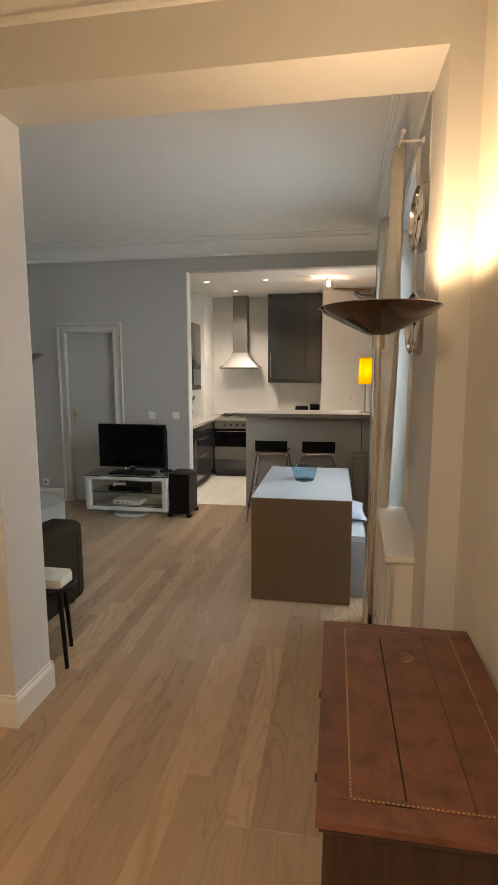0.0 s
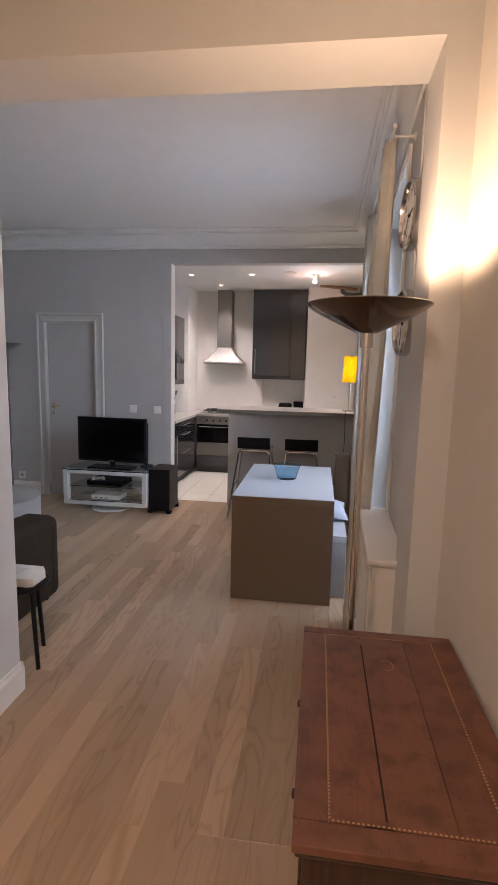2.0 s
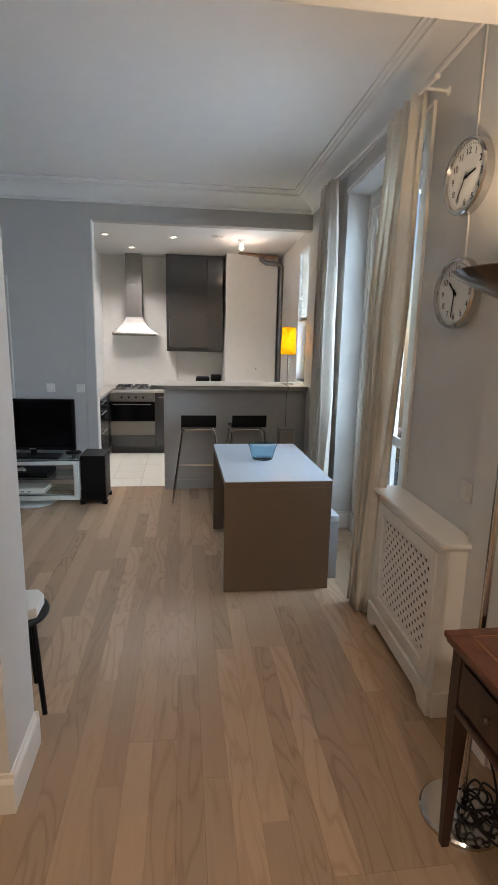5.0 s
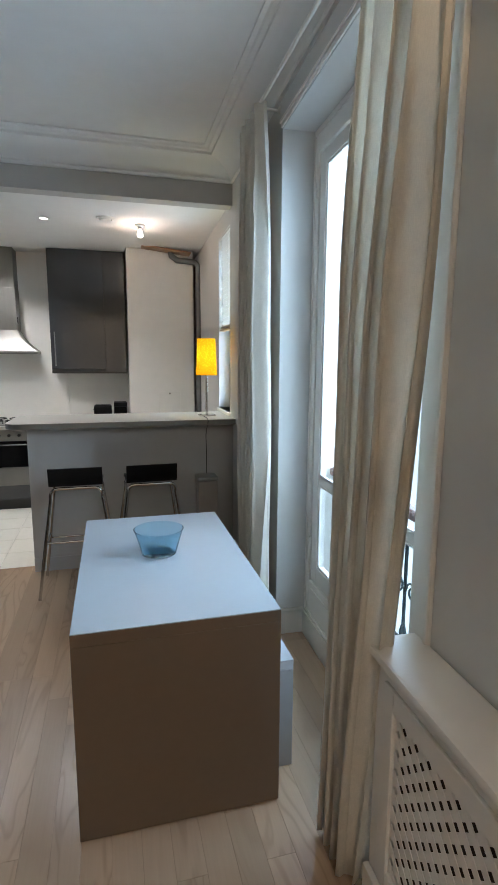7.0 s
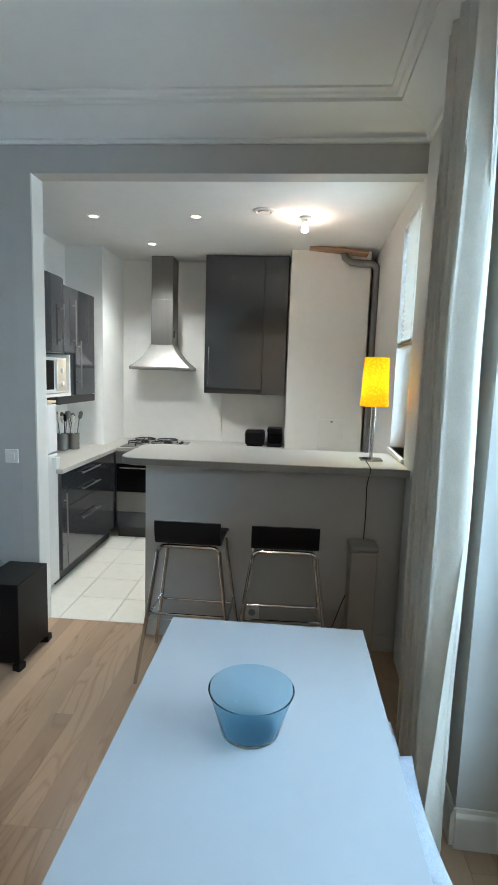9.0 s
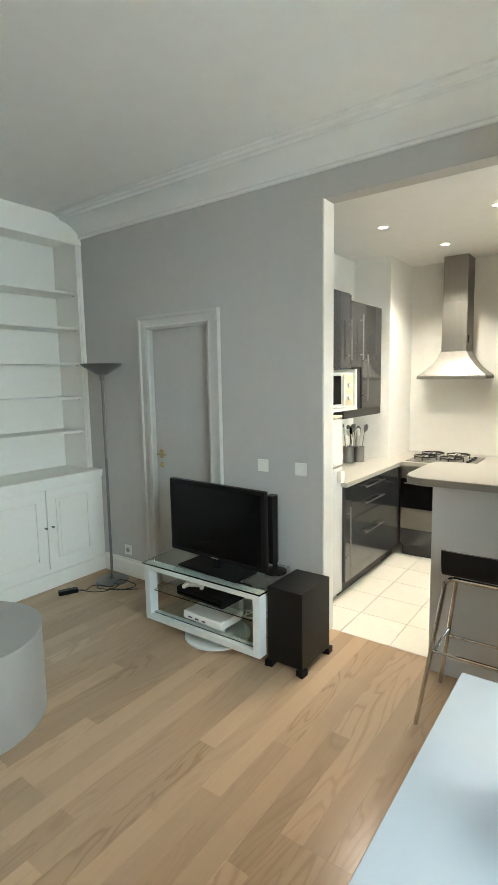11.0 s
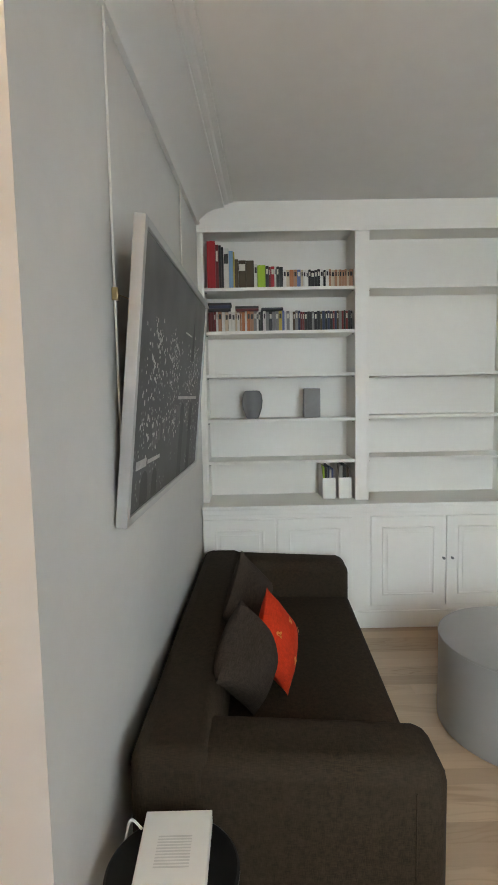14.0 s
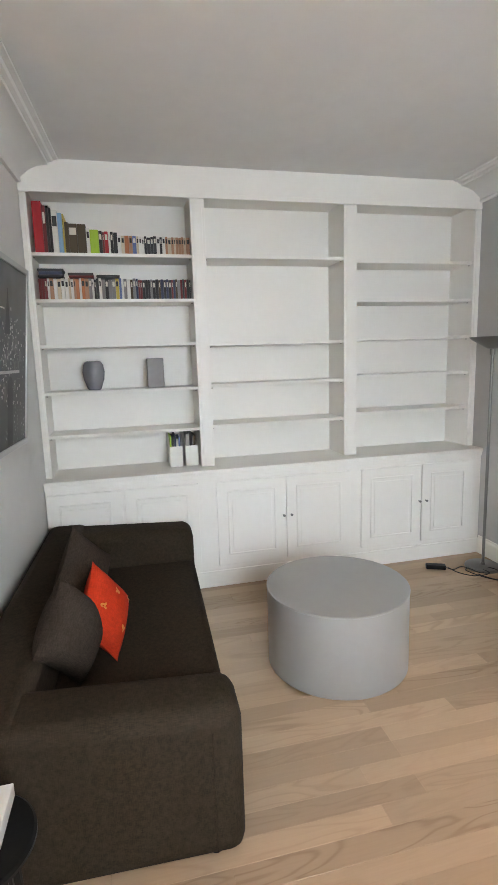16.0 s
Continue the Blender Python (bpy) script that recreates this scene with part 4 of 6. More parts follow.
put("foot", lathe(B(), [(0, 0), (0.215, 0), (0.215, 0.012), (0.20, 0.018), (0.05, 0.02), (0.05, 0.066), (0, 0.066)], (-2.384, 5.72, 0), 48), SILVER, ts, "round silver foot")
put("rear_post", boxes(((-2.46, 5.86, 0.066), (-2.31, 5.91, 0.446)), bevel=0.004), SILVER, ts)
for x in (-2.83, -1.94):
    put("fixing", lathe(B(), [(0.012, 0.457), (0.012, 0.461), (0, 0.462)], (x, 5.60, 0), 14), CHROME, ts)
tv = thing("television", pose(-2.354, 5.685, 0.457, 0, 0, -3.5), "black flat-screen television standing on the glass stand", "television")
part("housing", boxes(((-0.402, -0.012, 0.068), (0.402, 0.03, 0.556)), bevel=0.008), BLACK, tv)
part("screen", boxes(((-0.376, -0.0145, 0.098), (0.376, -0.0115, 0.530)), bevel=0.001), SCREEN, tv, "switched-off black screen")
part("badge", boxes(((-0.03, -0.0145, 0.077), (0.03, -0.012, 0.083))), mat("badge_grey", (0.4, 0.4, 0.4), 0.4), tv)
part("neck", tube(B(), [(0, 0.01, 0.015), (0, 0.015, 0.09)], 0.028, 16), BLACK, tv)
part("foot_plate", boxes(((-0.25, -0.10, 0.001), (0.25, 0.11, 0.016)), bevel=0.006), BLACK, tv)
sp = thing("satellite_speaker", pose(-2.02, 5.86, 0.457), "slim black satellite loudspeaker on a round foot", "speaker")
part("cabinet", slab(B(), [(-0.05, -0.035), (0.008, -0.035), (0.02, 0.0), (0.0, 0.04), (-0.05, 0.04)], 0.06, 0.49, 0.006), BLACK, sp)
part("foot", lathe(B(), [(0, 0), (0.075, 0), (0.072, 0.012), (0.02, 0.02), (0.015, 0.06), (0, 0.06)], (0, 0, 0.001), 28), BLACK, sp)
pl = thing("disc_player", pose(-2.40, 5.72, 0.269, 0, 0, -3), "black disc player on the glass shelf", "disc player")
part("case", boxes(((-0.20, -0.15, 0.006), (0.20, 0.14, 0.06)), bevel=0.004), BLACK, pl)
part("front_strip", boxes(((-0.19, -0.1525, 0.022), (0.19, -0.149, 0.030))), SCREEN, pl)
pad = thing("game_controller", pose(-2.50, 5.64, 0.33, 0, 0, 25), "white game controller lying on the disc player", "controller")
part("body", box(B(), (-0.05, -0.022, 0.0), (0.05, 0.022, 0.028), 0.012, 4), PLASTW, pad)
part("grip", tube(B(), [(-0.045, 0, 0.016), (-0.06, -0.05, 0.014)], [0.02, 0.014], 12), PLASTW, pad)
part("grip", tube(B(), [(0.045, 0, 0.016), (0.06, -0.05, 0.014)], [0.02, 0.014], 12), PLASTW, pad)
wb = thing("set_top_box", pose(-2.40, 5.70, 0.113, 0, 0, -2), "white set-top box on the lower glass shelf", "set-top box")
part("case", boxes(((-0.165, -0.11, 0.004), (0.165, 0.10, 0.055)), bevel=0.008), PLASTW, wb)
for k in range(3):
    part("port", boxes(((-0.12 + 0.06 * k, -0.112, 0.02), (-0.09 + 0.06 * k, -0.1095, 0.028))), BLACK, wb)
single("cable", cable([(-2.2, 5.78, 0.14), (-2.14, 5.73, 0.22), (-2.08, 5.77, 0.17), (-2.15, 5.82, 0.128), (-2.23, 5.80, 0.13), (-2.12, 5.78, 0.2)], 0.004), PLASTW, pose(0, 0, 0), "pale cable looped behind the boxes", "cable")
sub = thing("subwoofer", pose(-1.795, 5.77, 0), "black wooden subwoofer box on splayed feet", "subwoofer")
part("cabinet", boxes(((-0.115, -0.165, 0.035), (0.115, 0.165, 0.478)), bevel=0.004), SATIN, sub)
for sx in (-1, 1):
    for sy in (-1, 1):
        part("foot", slab(B(), [(sx * 0.085, sy * 0.12), (sx * 0.13, sy * 0.13), (sx * 0.125, sy * 0.185), (sx * 0.08, sy * 0.175)][::sx * sy], 0.0, 0.035), BLACK, sub)


# ---- floor lamps ----
def torchiere(m, label, radius, high, metal, bowl):
    t = thing("floor_lamp", m, label, "floor lamp", "uplighter floor lamps")
    part("foot", lathe(B(), [(0, 0), (0.135, 0), (0.135, 0.012), (0.128, 0.018), (0.02, 0.022), (0.016, 0.04), (0, 0.04)], seg=40), metal, t, "round polished foot")
    part("pole", tube(B(), [(0, 0, 0.03), (0, 0, high - 0.085)], 0.0115, 14), metal, t)
    r = radius
    part("bowl", lathe(B(), [(0, high - 0.088), (0.032, high - 0.086), (0.05, high - 0.078), (r * 0.62, high - 0.045), (r * 0.88, high - 0.018), (r, high), (r - 0.004, high + 0.003), (r * 0.85, high - 0.011), (r * 0.6, high - 0.036), (0.04, high - 0.066), (0, high - 0.068)], seg=56), bowl, t, "wide shallow bowl shade")
    part("socket", tube(B(), [(0, 0, high - 0.13), (0, 0, high - 0.085)], 0.02, 14), metal, t)
    return t


up = torchiere(pose(0.007, 2.06, 0), "chrome floor lamp with a bronze uplight bowl, lit", 0.194, 1.79, CHROME, BRONZE)
torchiere(pose(-3.70, 5.93, 0), "grey metal uplighter floor lamp beside the bookcase", 0.165, 1.80, GUN, GUN)
ps = thing("power_strip", pose(-3.78, 5.56, 0, 0, 0, 65), "black power strip with tangled cables on the floor", "power strip")
part("block", boxes(((-0.075, -0.028, 0.002), (0.075, 0.028, 0.036)), bevel=0.006), BLACK, ps)
part("lead", cable([(0.075, 0, 0.015), (0.13, -0.02, 0.008), (0.2, 0.05, 0.006), (0.26, 0.0, 0.012), (0.33, -0.06, 0.008), (0.40, 0.02, 0.02), (0.46, -0.05, 0.025), (0.5, -0.15, 0.012), (0.40, -0.16, 0.006), (0.3, -0.08, 0.006)]), RUBBER, ps)
part("lead", cable([(0.10, 0.02, 0.005), (0.16, -0.07, 0.006), (0.27, -0.12, 0.008), (0.38, -0.08, 0.02), (0.30, 0.03, 0.012), (0.22, -0.02, 0.01), (0.33, -0.14, 0.01), (0.5, -0.21, 0.006)]), RUBBER, ps)
pts = []
for k in range(46):
    a = k * 0.62
    r = 0.055 + 0.028 * math.sin(k * 1.7) + 0.018 * math.sin(k * 0.53)
    pts.append((0.052 + r * math.cos(a) * 0.95, 2.015 + r * math.sin(a) * 1.15, 0.026 + 0.0035 * (k % 9) + 0.05 * abs(math.sin(k * 0.41))))
pts += [(0.087, 2.0, 0.08), (0.077, 2.01, 0.2), (0.042, 2.04, 0.31), (0.022, 2.06, 0.36)]
single("cable_coil", cable(pts, 0.004), RUBBER, pose(0, 0, 0), "black lamp cable coiled on the lamp foot", "cable")

# ---- antique desk ----
dk = thing("desk", pose(0.12, 1.655, 0), "old stained cherry-wood writing desk with inlaid top", "desk")
for a, b in (((-0.122, 1.232, 0.708), (0.362, 1.292, 0.727)), ((-0.122, 2.035, 0.708), (0.362, 2.075, 0.727))):
    put("end_board", box(B(), a, b, 0.003), DESKW, dk)
for x0, x1 in ((-0.122, -0.052), (-0.051, 0.062), (0.064, 0.20), (0.201, 0.29), (0.291, 0.362)):
    put("top_board", boxes(((x0, 1.2925, 0.708), (x1, 2.0345, 0.727)), bevel=0.0012), DESKW, dk)
put("moulding", boxes(((-0.116, 1.238, 0.694), (0.356, 2.069, 0.7075)), bevel=0.004), DARKW, dk)
bm = B()
k = 0
yy = 1.30
while yy < 2.03:
    for x in (-0.050, 0.292):
        box(bm, (x - 0.0022, yy, 0.7268), (x + 0.0022, yy + 0.0052, 0.7276))
    yy += 0.0098
x = -0.045
while x < 0.29:
    for y2 in (1.297, 2.030):
        box(bm, (x, y2 - 0.002, 0.7268), (x + 0.005, y2 + 0.002, 0.7276))
    x += 0.0098
put("inlay", bm, mat("pale_inlay", (0.46, 0.27, 0.12), 0.5, var=0.3, scale=80), dk, "dotted pale wood inlay")
bm = boxes(((0.061, 1.31, 0.7265), (0.0655, 1.98, 0.7275)), ((0.02, 1.2915, 0.7268), (0.075, 1.294, 0.7276)))
ring = [(0.13 + 0.022 * math.cos(a * 0.4), 1.87 + 0.026 * math.sin(a * 0.4), 0.7272) for a in range(-5, 7)]
put("crack", bm, mat("dark_crack", (0.02, 0.009, 0.006), 0.8), dk)
put("ring_mark", tube(B(), ring, 0.0022, 6), mat("pale_stain", (0.34, 0.18, 0.09), 0.5, var=0.4, scale=90), dk, "pale ring stain")
for a, b in (((-0.098, 1.262, 0.52), (-0.078, 2.046, 0.694)), ((0.318, 1.262, 0.52), (0.338, 2.046, 0.694)), ((-0.078, 1.262, 0.52), (0.318, 1.282, 0.694)), ((-0.078, 2.026, 0.52), (0.318, 2.046, 0.694))):
    put("apron", boxes((a, b)), DARKW, dk)
for x in (-0.075, 0.315):
    for y2 in (1.285, 2.023):
        bm = B()
        lo, hi = 0.013, 0.026
        vs = [bm.verts.new((x + sx * r, y2 + sy * r, z)) for z, r in ((0, lo), (0.5, hi), (0.694, hi)) for sx, sy in ((-1, -1), (1, -1), (1, 1), (-1, 1))]
        for q in range(2):
            for i in range(4):
                bm.faces.new((vs[4 * q + i], vs[4 * q + (i + 1) % 4], vs[4 * q + 4 + (i + 1) % 4], vs[4 * q + 4 + i]))
        bm.faces.new(vs[:4][::-1]), bm.faces.new(vs[8:])
        bmesh.ops.bevel(bm, geom=bm.edges[:], offset=0.002, segments=1, affect="EDGES")
        put("leg", bm, DARKW, dk)
for y0, y1 in ((1.33, 1.64), (1.67, 1.98)):
    dr = put("drawer", boxes(((-0.106, y0, 0.545), (-0.097, y1, 0.672)), bevel=0.003), DARKW, dk)
    put("knob", moved(lathe(B(), [(0, 0), (0.006, 0), (0.005, 0.008), (0.012, 0.016), (0.01, 0.024), (0, 0.026)], seg=14), pose(-0.106, (y0 + y1) / 2, 0.61, 0, -90, 0)), DARKW, dr)
put("side_rail", boxes(((-0.108, 1.3, 0.50), (-0.096, 2.0, 0.522)), bevel=0.004), DARKW, dk)

dk.location += Vector((-0.035, -0.043, 0))
dk.scale = (0.965, 0.957, 1.012)

# ---- dining table, bench, bowl ----
tb = thing("dining_table", pose(-0.34, 4.29, 0), "taupe waterfall dining table with a pale laminate top", "table")
put("end_panel", boxes(((-0.682, 3.705, 0.004), (0, 3.748, 0.69)), bevel=0.002), TAUPE, tb)
put("end_panel", boxes(((-0.682, 4.835, 0.004), (0, 4.878, 0.69)), bevel=0.002), TAUPE, tb)
put("top_frame", boxes(((-0.682, 3.705, 0.6905), (0, 4.878, 0.7315)), bevel=0.002), TAUPE, tb)
put("tabletop", boxes(((-0.681, 3.706, 0.7318), (-0.001, 4.877, 0.7352)), bevel=0.0008), TABLEW, tb, "pale laminate surface")
bn = thing("bench", pose(-0.08, 4.35, 0), "grey waterfall bench pushed under the table", "bench")
BENCH = mat("bench_grey", (0.31, 0.32, 0.33), 0.4, var=0.03, scale=6)
put("end_panel", boxes(((-0.25, 3.845, 0.003), (0.10, 3.885, 0.41)), bevel=0.002), BENCH, bn)
put("end_panel", boxes(((-0.25, 4.76, 0.003), (0.10, 4.80, 0.41)), bevel=0.002), BENCH, bn)
put("seat", boxes(((-0.25, 3.845, 0.4105), (0.10, 4.80, 0.45)), bevel=0.002), TABLEW, bn)
single("seat_cushion", cushion(0.38, 0.42, 0.11, 3), fabric("pale_grey_cloth", (0.34, 0.36, 0.40), weave=600, var=0.12), pose(-0.06, 4.36, 0.505, 4, 6, 3), "pale grey fabric cushion lying on the bench", "cushion")
bw = thing("glass_bowl", pose(-0.355, 4.32, 0.7355), "blue tinted glass bowl standing on the table", "bowl")
part("bowl", lathe(B(), [(0, 0), (0.068, 0), (0.074, 0.004), (0.084, 0.04), (0.096, 0.082), (0.107, 0.112), (0.105, 0.113), (0.103, 0.112), (0.093, 0.082), (0.081, 0.042), (0.071, 0.012), (0, 0.010)], seg=56), BLUE, bw)


# ---- bar stools ----
def bar_stool(m):
    t = thing("bar_stool", m, "black bentwood bar stool with a chrome tube frame", "bar stool", "stools at the bar")
    prof = [(-0.178, 0.868), (-0.172, 0.80), (-0.163, 0.765), (-0.145, 0.745), (-0.10, 0.738), (0.06, 0.742), (0.16, 0.735), (0.175, 0.722)]
    bm = B()
    for th in (0.0,):
        a, b = [], []
        for i, (yy, z) in enumerate(prof):
            p, q = prof[max(i - 1, 0)], prof[min(i + 1, len(prof) - 1)]
            n2 = Vector((0, -(q[1] - p[1]), q[0] - p[0])).normalized() * 0.012
            for lst, o in ((a, Vector((0, 0, 0))), (b, n2)):
                lst.append([bm.verts.new(Vector((x, yy, z)) + o) for x in (-0.17, -0.16, 0.16, 0.17)])
        for g in (a, b):
            for r0, r1 in zip(g, g[1:]):
                for k2 in range(3):
                    bm.faces.new((r0[k2], r0[k2 + 1], r1[k2 + 1], r1[k2]))
        for i in range(len(prof) - 1):
            for k2 in (0, 3):
                bm.faces.new((a[i][k2], a[i + 1][k2], b[i + 1][k2], b[i][k2]))
        for i in (0, len(prof) - 1):
            for k2 in range(3):
                bm.faces.new((a[i][k2], a[i][k2 + 1], b[i][k2 + 1], b[i][k2]))
    part("seat_shell", bm, SATIN, t, "black bent plywood shell")
    for yy, yf in ((-0.13, -0.215), (0.12, 0.20)):
        pts = [(-0.255, yf, 0.0), (-0.165, yy, 0.66)] + [(-0.165 + 0.045 * (1 - math.cos(a * math.pi / 8)), yy, 0.68 + 0.045 * math.sin(a * math.pi / 8)) for a in range(5)]
        pts += [(-x, y2, z2) for x, y2, z2 in pts[::-1]]
        part("leg_frame", tube(B(), pts, 0.0105, 10), CHROME, t)
    for z, f in ((0.37, 0.56), (0.30, 0.455)):
        s = f
        hx, hy0, hy1 = 0.255 - 0.09 * s, -0.215 + 0.085 * s, 0.20 - 0.08 * s
        part("foot_rail", tube(B(), [(-hx, hy0 if z > 0.35 else hy1, z), (hx, hy0 if z > 0.35 else hy1, z)], 0.007, 8), CHROME, t)
    for sx in (-1, 1):
        part("side_rail", tube(B(), [(sx * 0.21, -0.17, 0.335), (sx * 0.21, 0.16, 0.335)], 0.007, 8), CHROME, t)
    return t


s0 = bar_stool(pose(-0.782, 5.79, 0, 0, 0, 0))
copy_thing(s0, pose(-0.292, 5.79, 0, 0, 0, 2))

# ---- window, rail and backdrop ----
win = new("window_1", mesh_of("window_1", boxes(((0.17, 0.79, 0.0), (0.25, 0.862, 2.71)), ((0.17, 2.128, 0.0), (0.25, 2.20, 2.71)), ((0.17, 0.862, 2.592), (0.25, 2.128, 2.71)), ((0.17, 0.862, 0.0), (0.25, 2.128, 0.345)), bevel=0.004), WHITE))
win.matrix_world = WALL
tagged(win, "tall white painted casement window, closed", "window", kind="structure")
part("sill_board", boxes(((0.154, 0.792, 0.0), (0.17, 2.198, 0.14)), ((0.160, 0.81, 0.14), (0.17, 2.18, 0.158)), bevel=0.002), WHITE, win)
part("frame_bead", boxes(((0.164, 2.172, 0.16), (0.171, 2.186, 2.69)), ((0.164, 0.804, 0.16), (0.171, 0.818, 2.69)), ((0.164, 0.818, 2.676), (0.171, 2.172, 2.69)), ((0.164, 0.90, 0.30), (0.171, 2.09, 0.312)), bevel=0.002), WHITE, win)
for y0, y1 in ((0.865, 1.493), (1.497, 2.125)):
    bm = B()
    for a, b in (((0.178, y0, 0.35), (0.225, y0 + 0.075, 2.585)), ((0.178, y1 - 0.075, 0.35), (0.225, y1, 2.585)), ((0.178, y0 + 0.075, 2.52), (0.225, y1 - 0.075, 2.585)), ((0.178, y0 + 0.075, 0.35), (0.225, y1 - 0.075, 0.45)),
                 ((0.185, y0 + 0.075, 0.915), (0.220, y1 - 0.075, 0.958))):
        box(bm, a, b, 0.004)
    for z0, z1 in ((0.45, 0.915), (0.958, 2.52)):
        for a, b in (((0.184, y0 + 0.075, z0), (0.197, y0 + 0.088, z1)), ((0.184, y1 - 0.088, z0), (0.197, y1 - 0.075, z1)), ((0.184, y0 + 0.088, z1 - 0.012), (0.197, y1 - 0.088, z1)), ((0.184, y0 + 0.088, z0), (0.197, y1 - 0.088, z0 + 0.012))):
            box(bm, a, b, 0.004)
    leaf = part("casement", bm, WHITE, win)
    for z0, z1 in ((0.45, 0.915), (0.958, 2.52)):
        gl = part("pane", boxes(((0.202, y0 + 0.073, z0 - 0.002), (0.206, y1 - 0.073, z1 + 0.002))), PANE, leaf)
        gl.visible_shadow = False
    for z in (0.50, 1.42, 2.38):
        ye = y1 + 0.002 if y0 > 1 else y0 - 0.002
        part("hinge", tube(B(), [(0.170, ye, z), (0.170, ye, z + 0.10)], 0.009, 10), WHITE, leaf)
part("window_knob", moved(lathe(B(), [(0, 0), (0.012, 0), (0.010, 0.018), (0.022, 0.032), (0.024, 0.046), (0.015, 0.056), (0, 0.058)], seg=20, squash=0.6), pose(0.160, 1.515, 0.93, 0, -90, 0)), BLACK, win, "dark oval window knob")
part("bolt_box", boxes(((0.158, 1.485, 0.86), (0.178, 1.53, 1.02)), bevel=0.003), WHITE, win)
part("bolt_rod", tube(B(), [(0.17, 1.495, 0.36), (0.17, 1.495, 2.58)], 0.008, 10), WHITE, win)
part("outer_reveal", boxes(((0.251, 0.75, 0.0), (0.36, 0.792, 2.75)), ((0.251, 2.198, 0.0), (0.36, 2.24, 2.75))), WHITE, win)
IRON = mat("wrought_iron", (0.035, 0.05, 0.055), 0.5, 0.4, var=0.2)
rl = thing("balcony_rail", WALL @ pose(0.33, 1.495, -0.045), "dark wrought-iron window rail with a brown handrail", "railing")
part("handrail", box(B(), (-0.028, -0.70, 0.975), (0.028, 0.70, 1.02), 0.012, 3), mat("brown_handrail", (0.16, 0.075, 0.06), 0.45, var=0.15), rl)
for z in (0.12, 0.30, 0.90):
    part("cross_bar", boxes(((-0.008, -0.69, z), (0.008, 0.69, z + 0.018))), IRON, rl)
for k in range(13):
    y0 = -0.66 + k * 0.11
    part("baluster", tube(B(), [(0, y0, 0.12), (0, y0, 0.42), (0, y0, 0.46), (0, y0, 0.50), (0, y0, 0.9)], [0.008, 0.008, 0.018, 0.008, 0.008], 8), IRON, rl)
    if k < 12:
        sc = []
        for i in range(18):
            a, r = i * 0.55, 0.045 - 0.002 * i
            sc.append((0, y0 + 0.055 + r * math.cos(a), 0.66 + r * math.sin(a)))
        part("scroll", tube(B(), sc, 0.005, 6), IRON, rl)
        part("ring", tube(B(), [(0, y0 + 0.055 + 0.04 * math.cos(i * 0.4488), 0.215 + 0.04 * math.sin(i * 0.4488)) for i in range(15)], 0.005, 6), IRON, rl)
part("ledge", boxes(((-0.06, -0.70, -0.05), (0.20, 0.70, 0.10)), bevel=0.006), mat("stone_ledge", (0.36, 0.35, 0.33), 0.8, var=0.12, bump=0.2), rl)
for s in (-0.68, 0.68):
    part("end_post", tube(B(), [(0, s, -0.02), (0, s, 1.0)], 0.012, 8), IRON, rl)
# backdrop emits its own light so the outdoors looks bright through the glass
FAR = bpy.data.materials.new("glowing_distance")
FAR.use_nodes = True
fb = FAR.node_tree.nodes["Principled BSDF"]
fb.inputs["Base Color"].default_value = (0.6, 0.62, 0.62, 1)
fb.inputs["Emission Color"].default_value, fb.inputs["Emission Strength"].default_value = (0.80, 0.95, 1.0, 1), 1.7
bd = built("backdrop", boxes(((9.0, -14, -8), (9.1, 22, 16))), FAR, "pale glowing backdrop for the overcast distance outside the window", "backdrop")
GRD = mat("street_ground", (0.12, 0.12, 0.115), 0.9, var=0.15)
built("ground", boxes(((0.95, -40, -8.2), (60, 40, -8.0))), GRD, "grey street ground far below", "ground")
built("facade_outside", moved(boxes(((0.36, -6, -8), (0.40, 0.60, 6)), ((0.36, 2.28, -8), (0.40, 3.5, 6)), ((0.36, 4.2, -8), (0.40, 9, 6)), ((0.36, 0.60, 2.8), (0.40, 2.28, 6)), ((0.36, 0.60, -8), (0.40, 2.28, -0.06)),
      ((0.36, 3.5, 2.65), (0.40, 4.2, 6)), ((0.36, 3.5, -8), (0.40, 4.2, 1.1))), WALL), mat("facade_render", (0.62, 0.60, 0.55), 0.85, var=0.08, bump=0.2), "pale rendered outside face of the house", "facade")


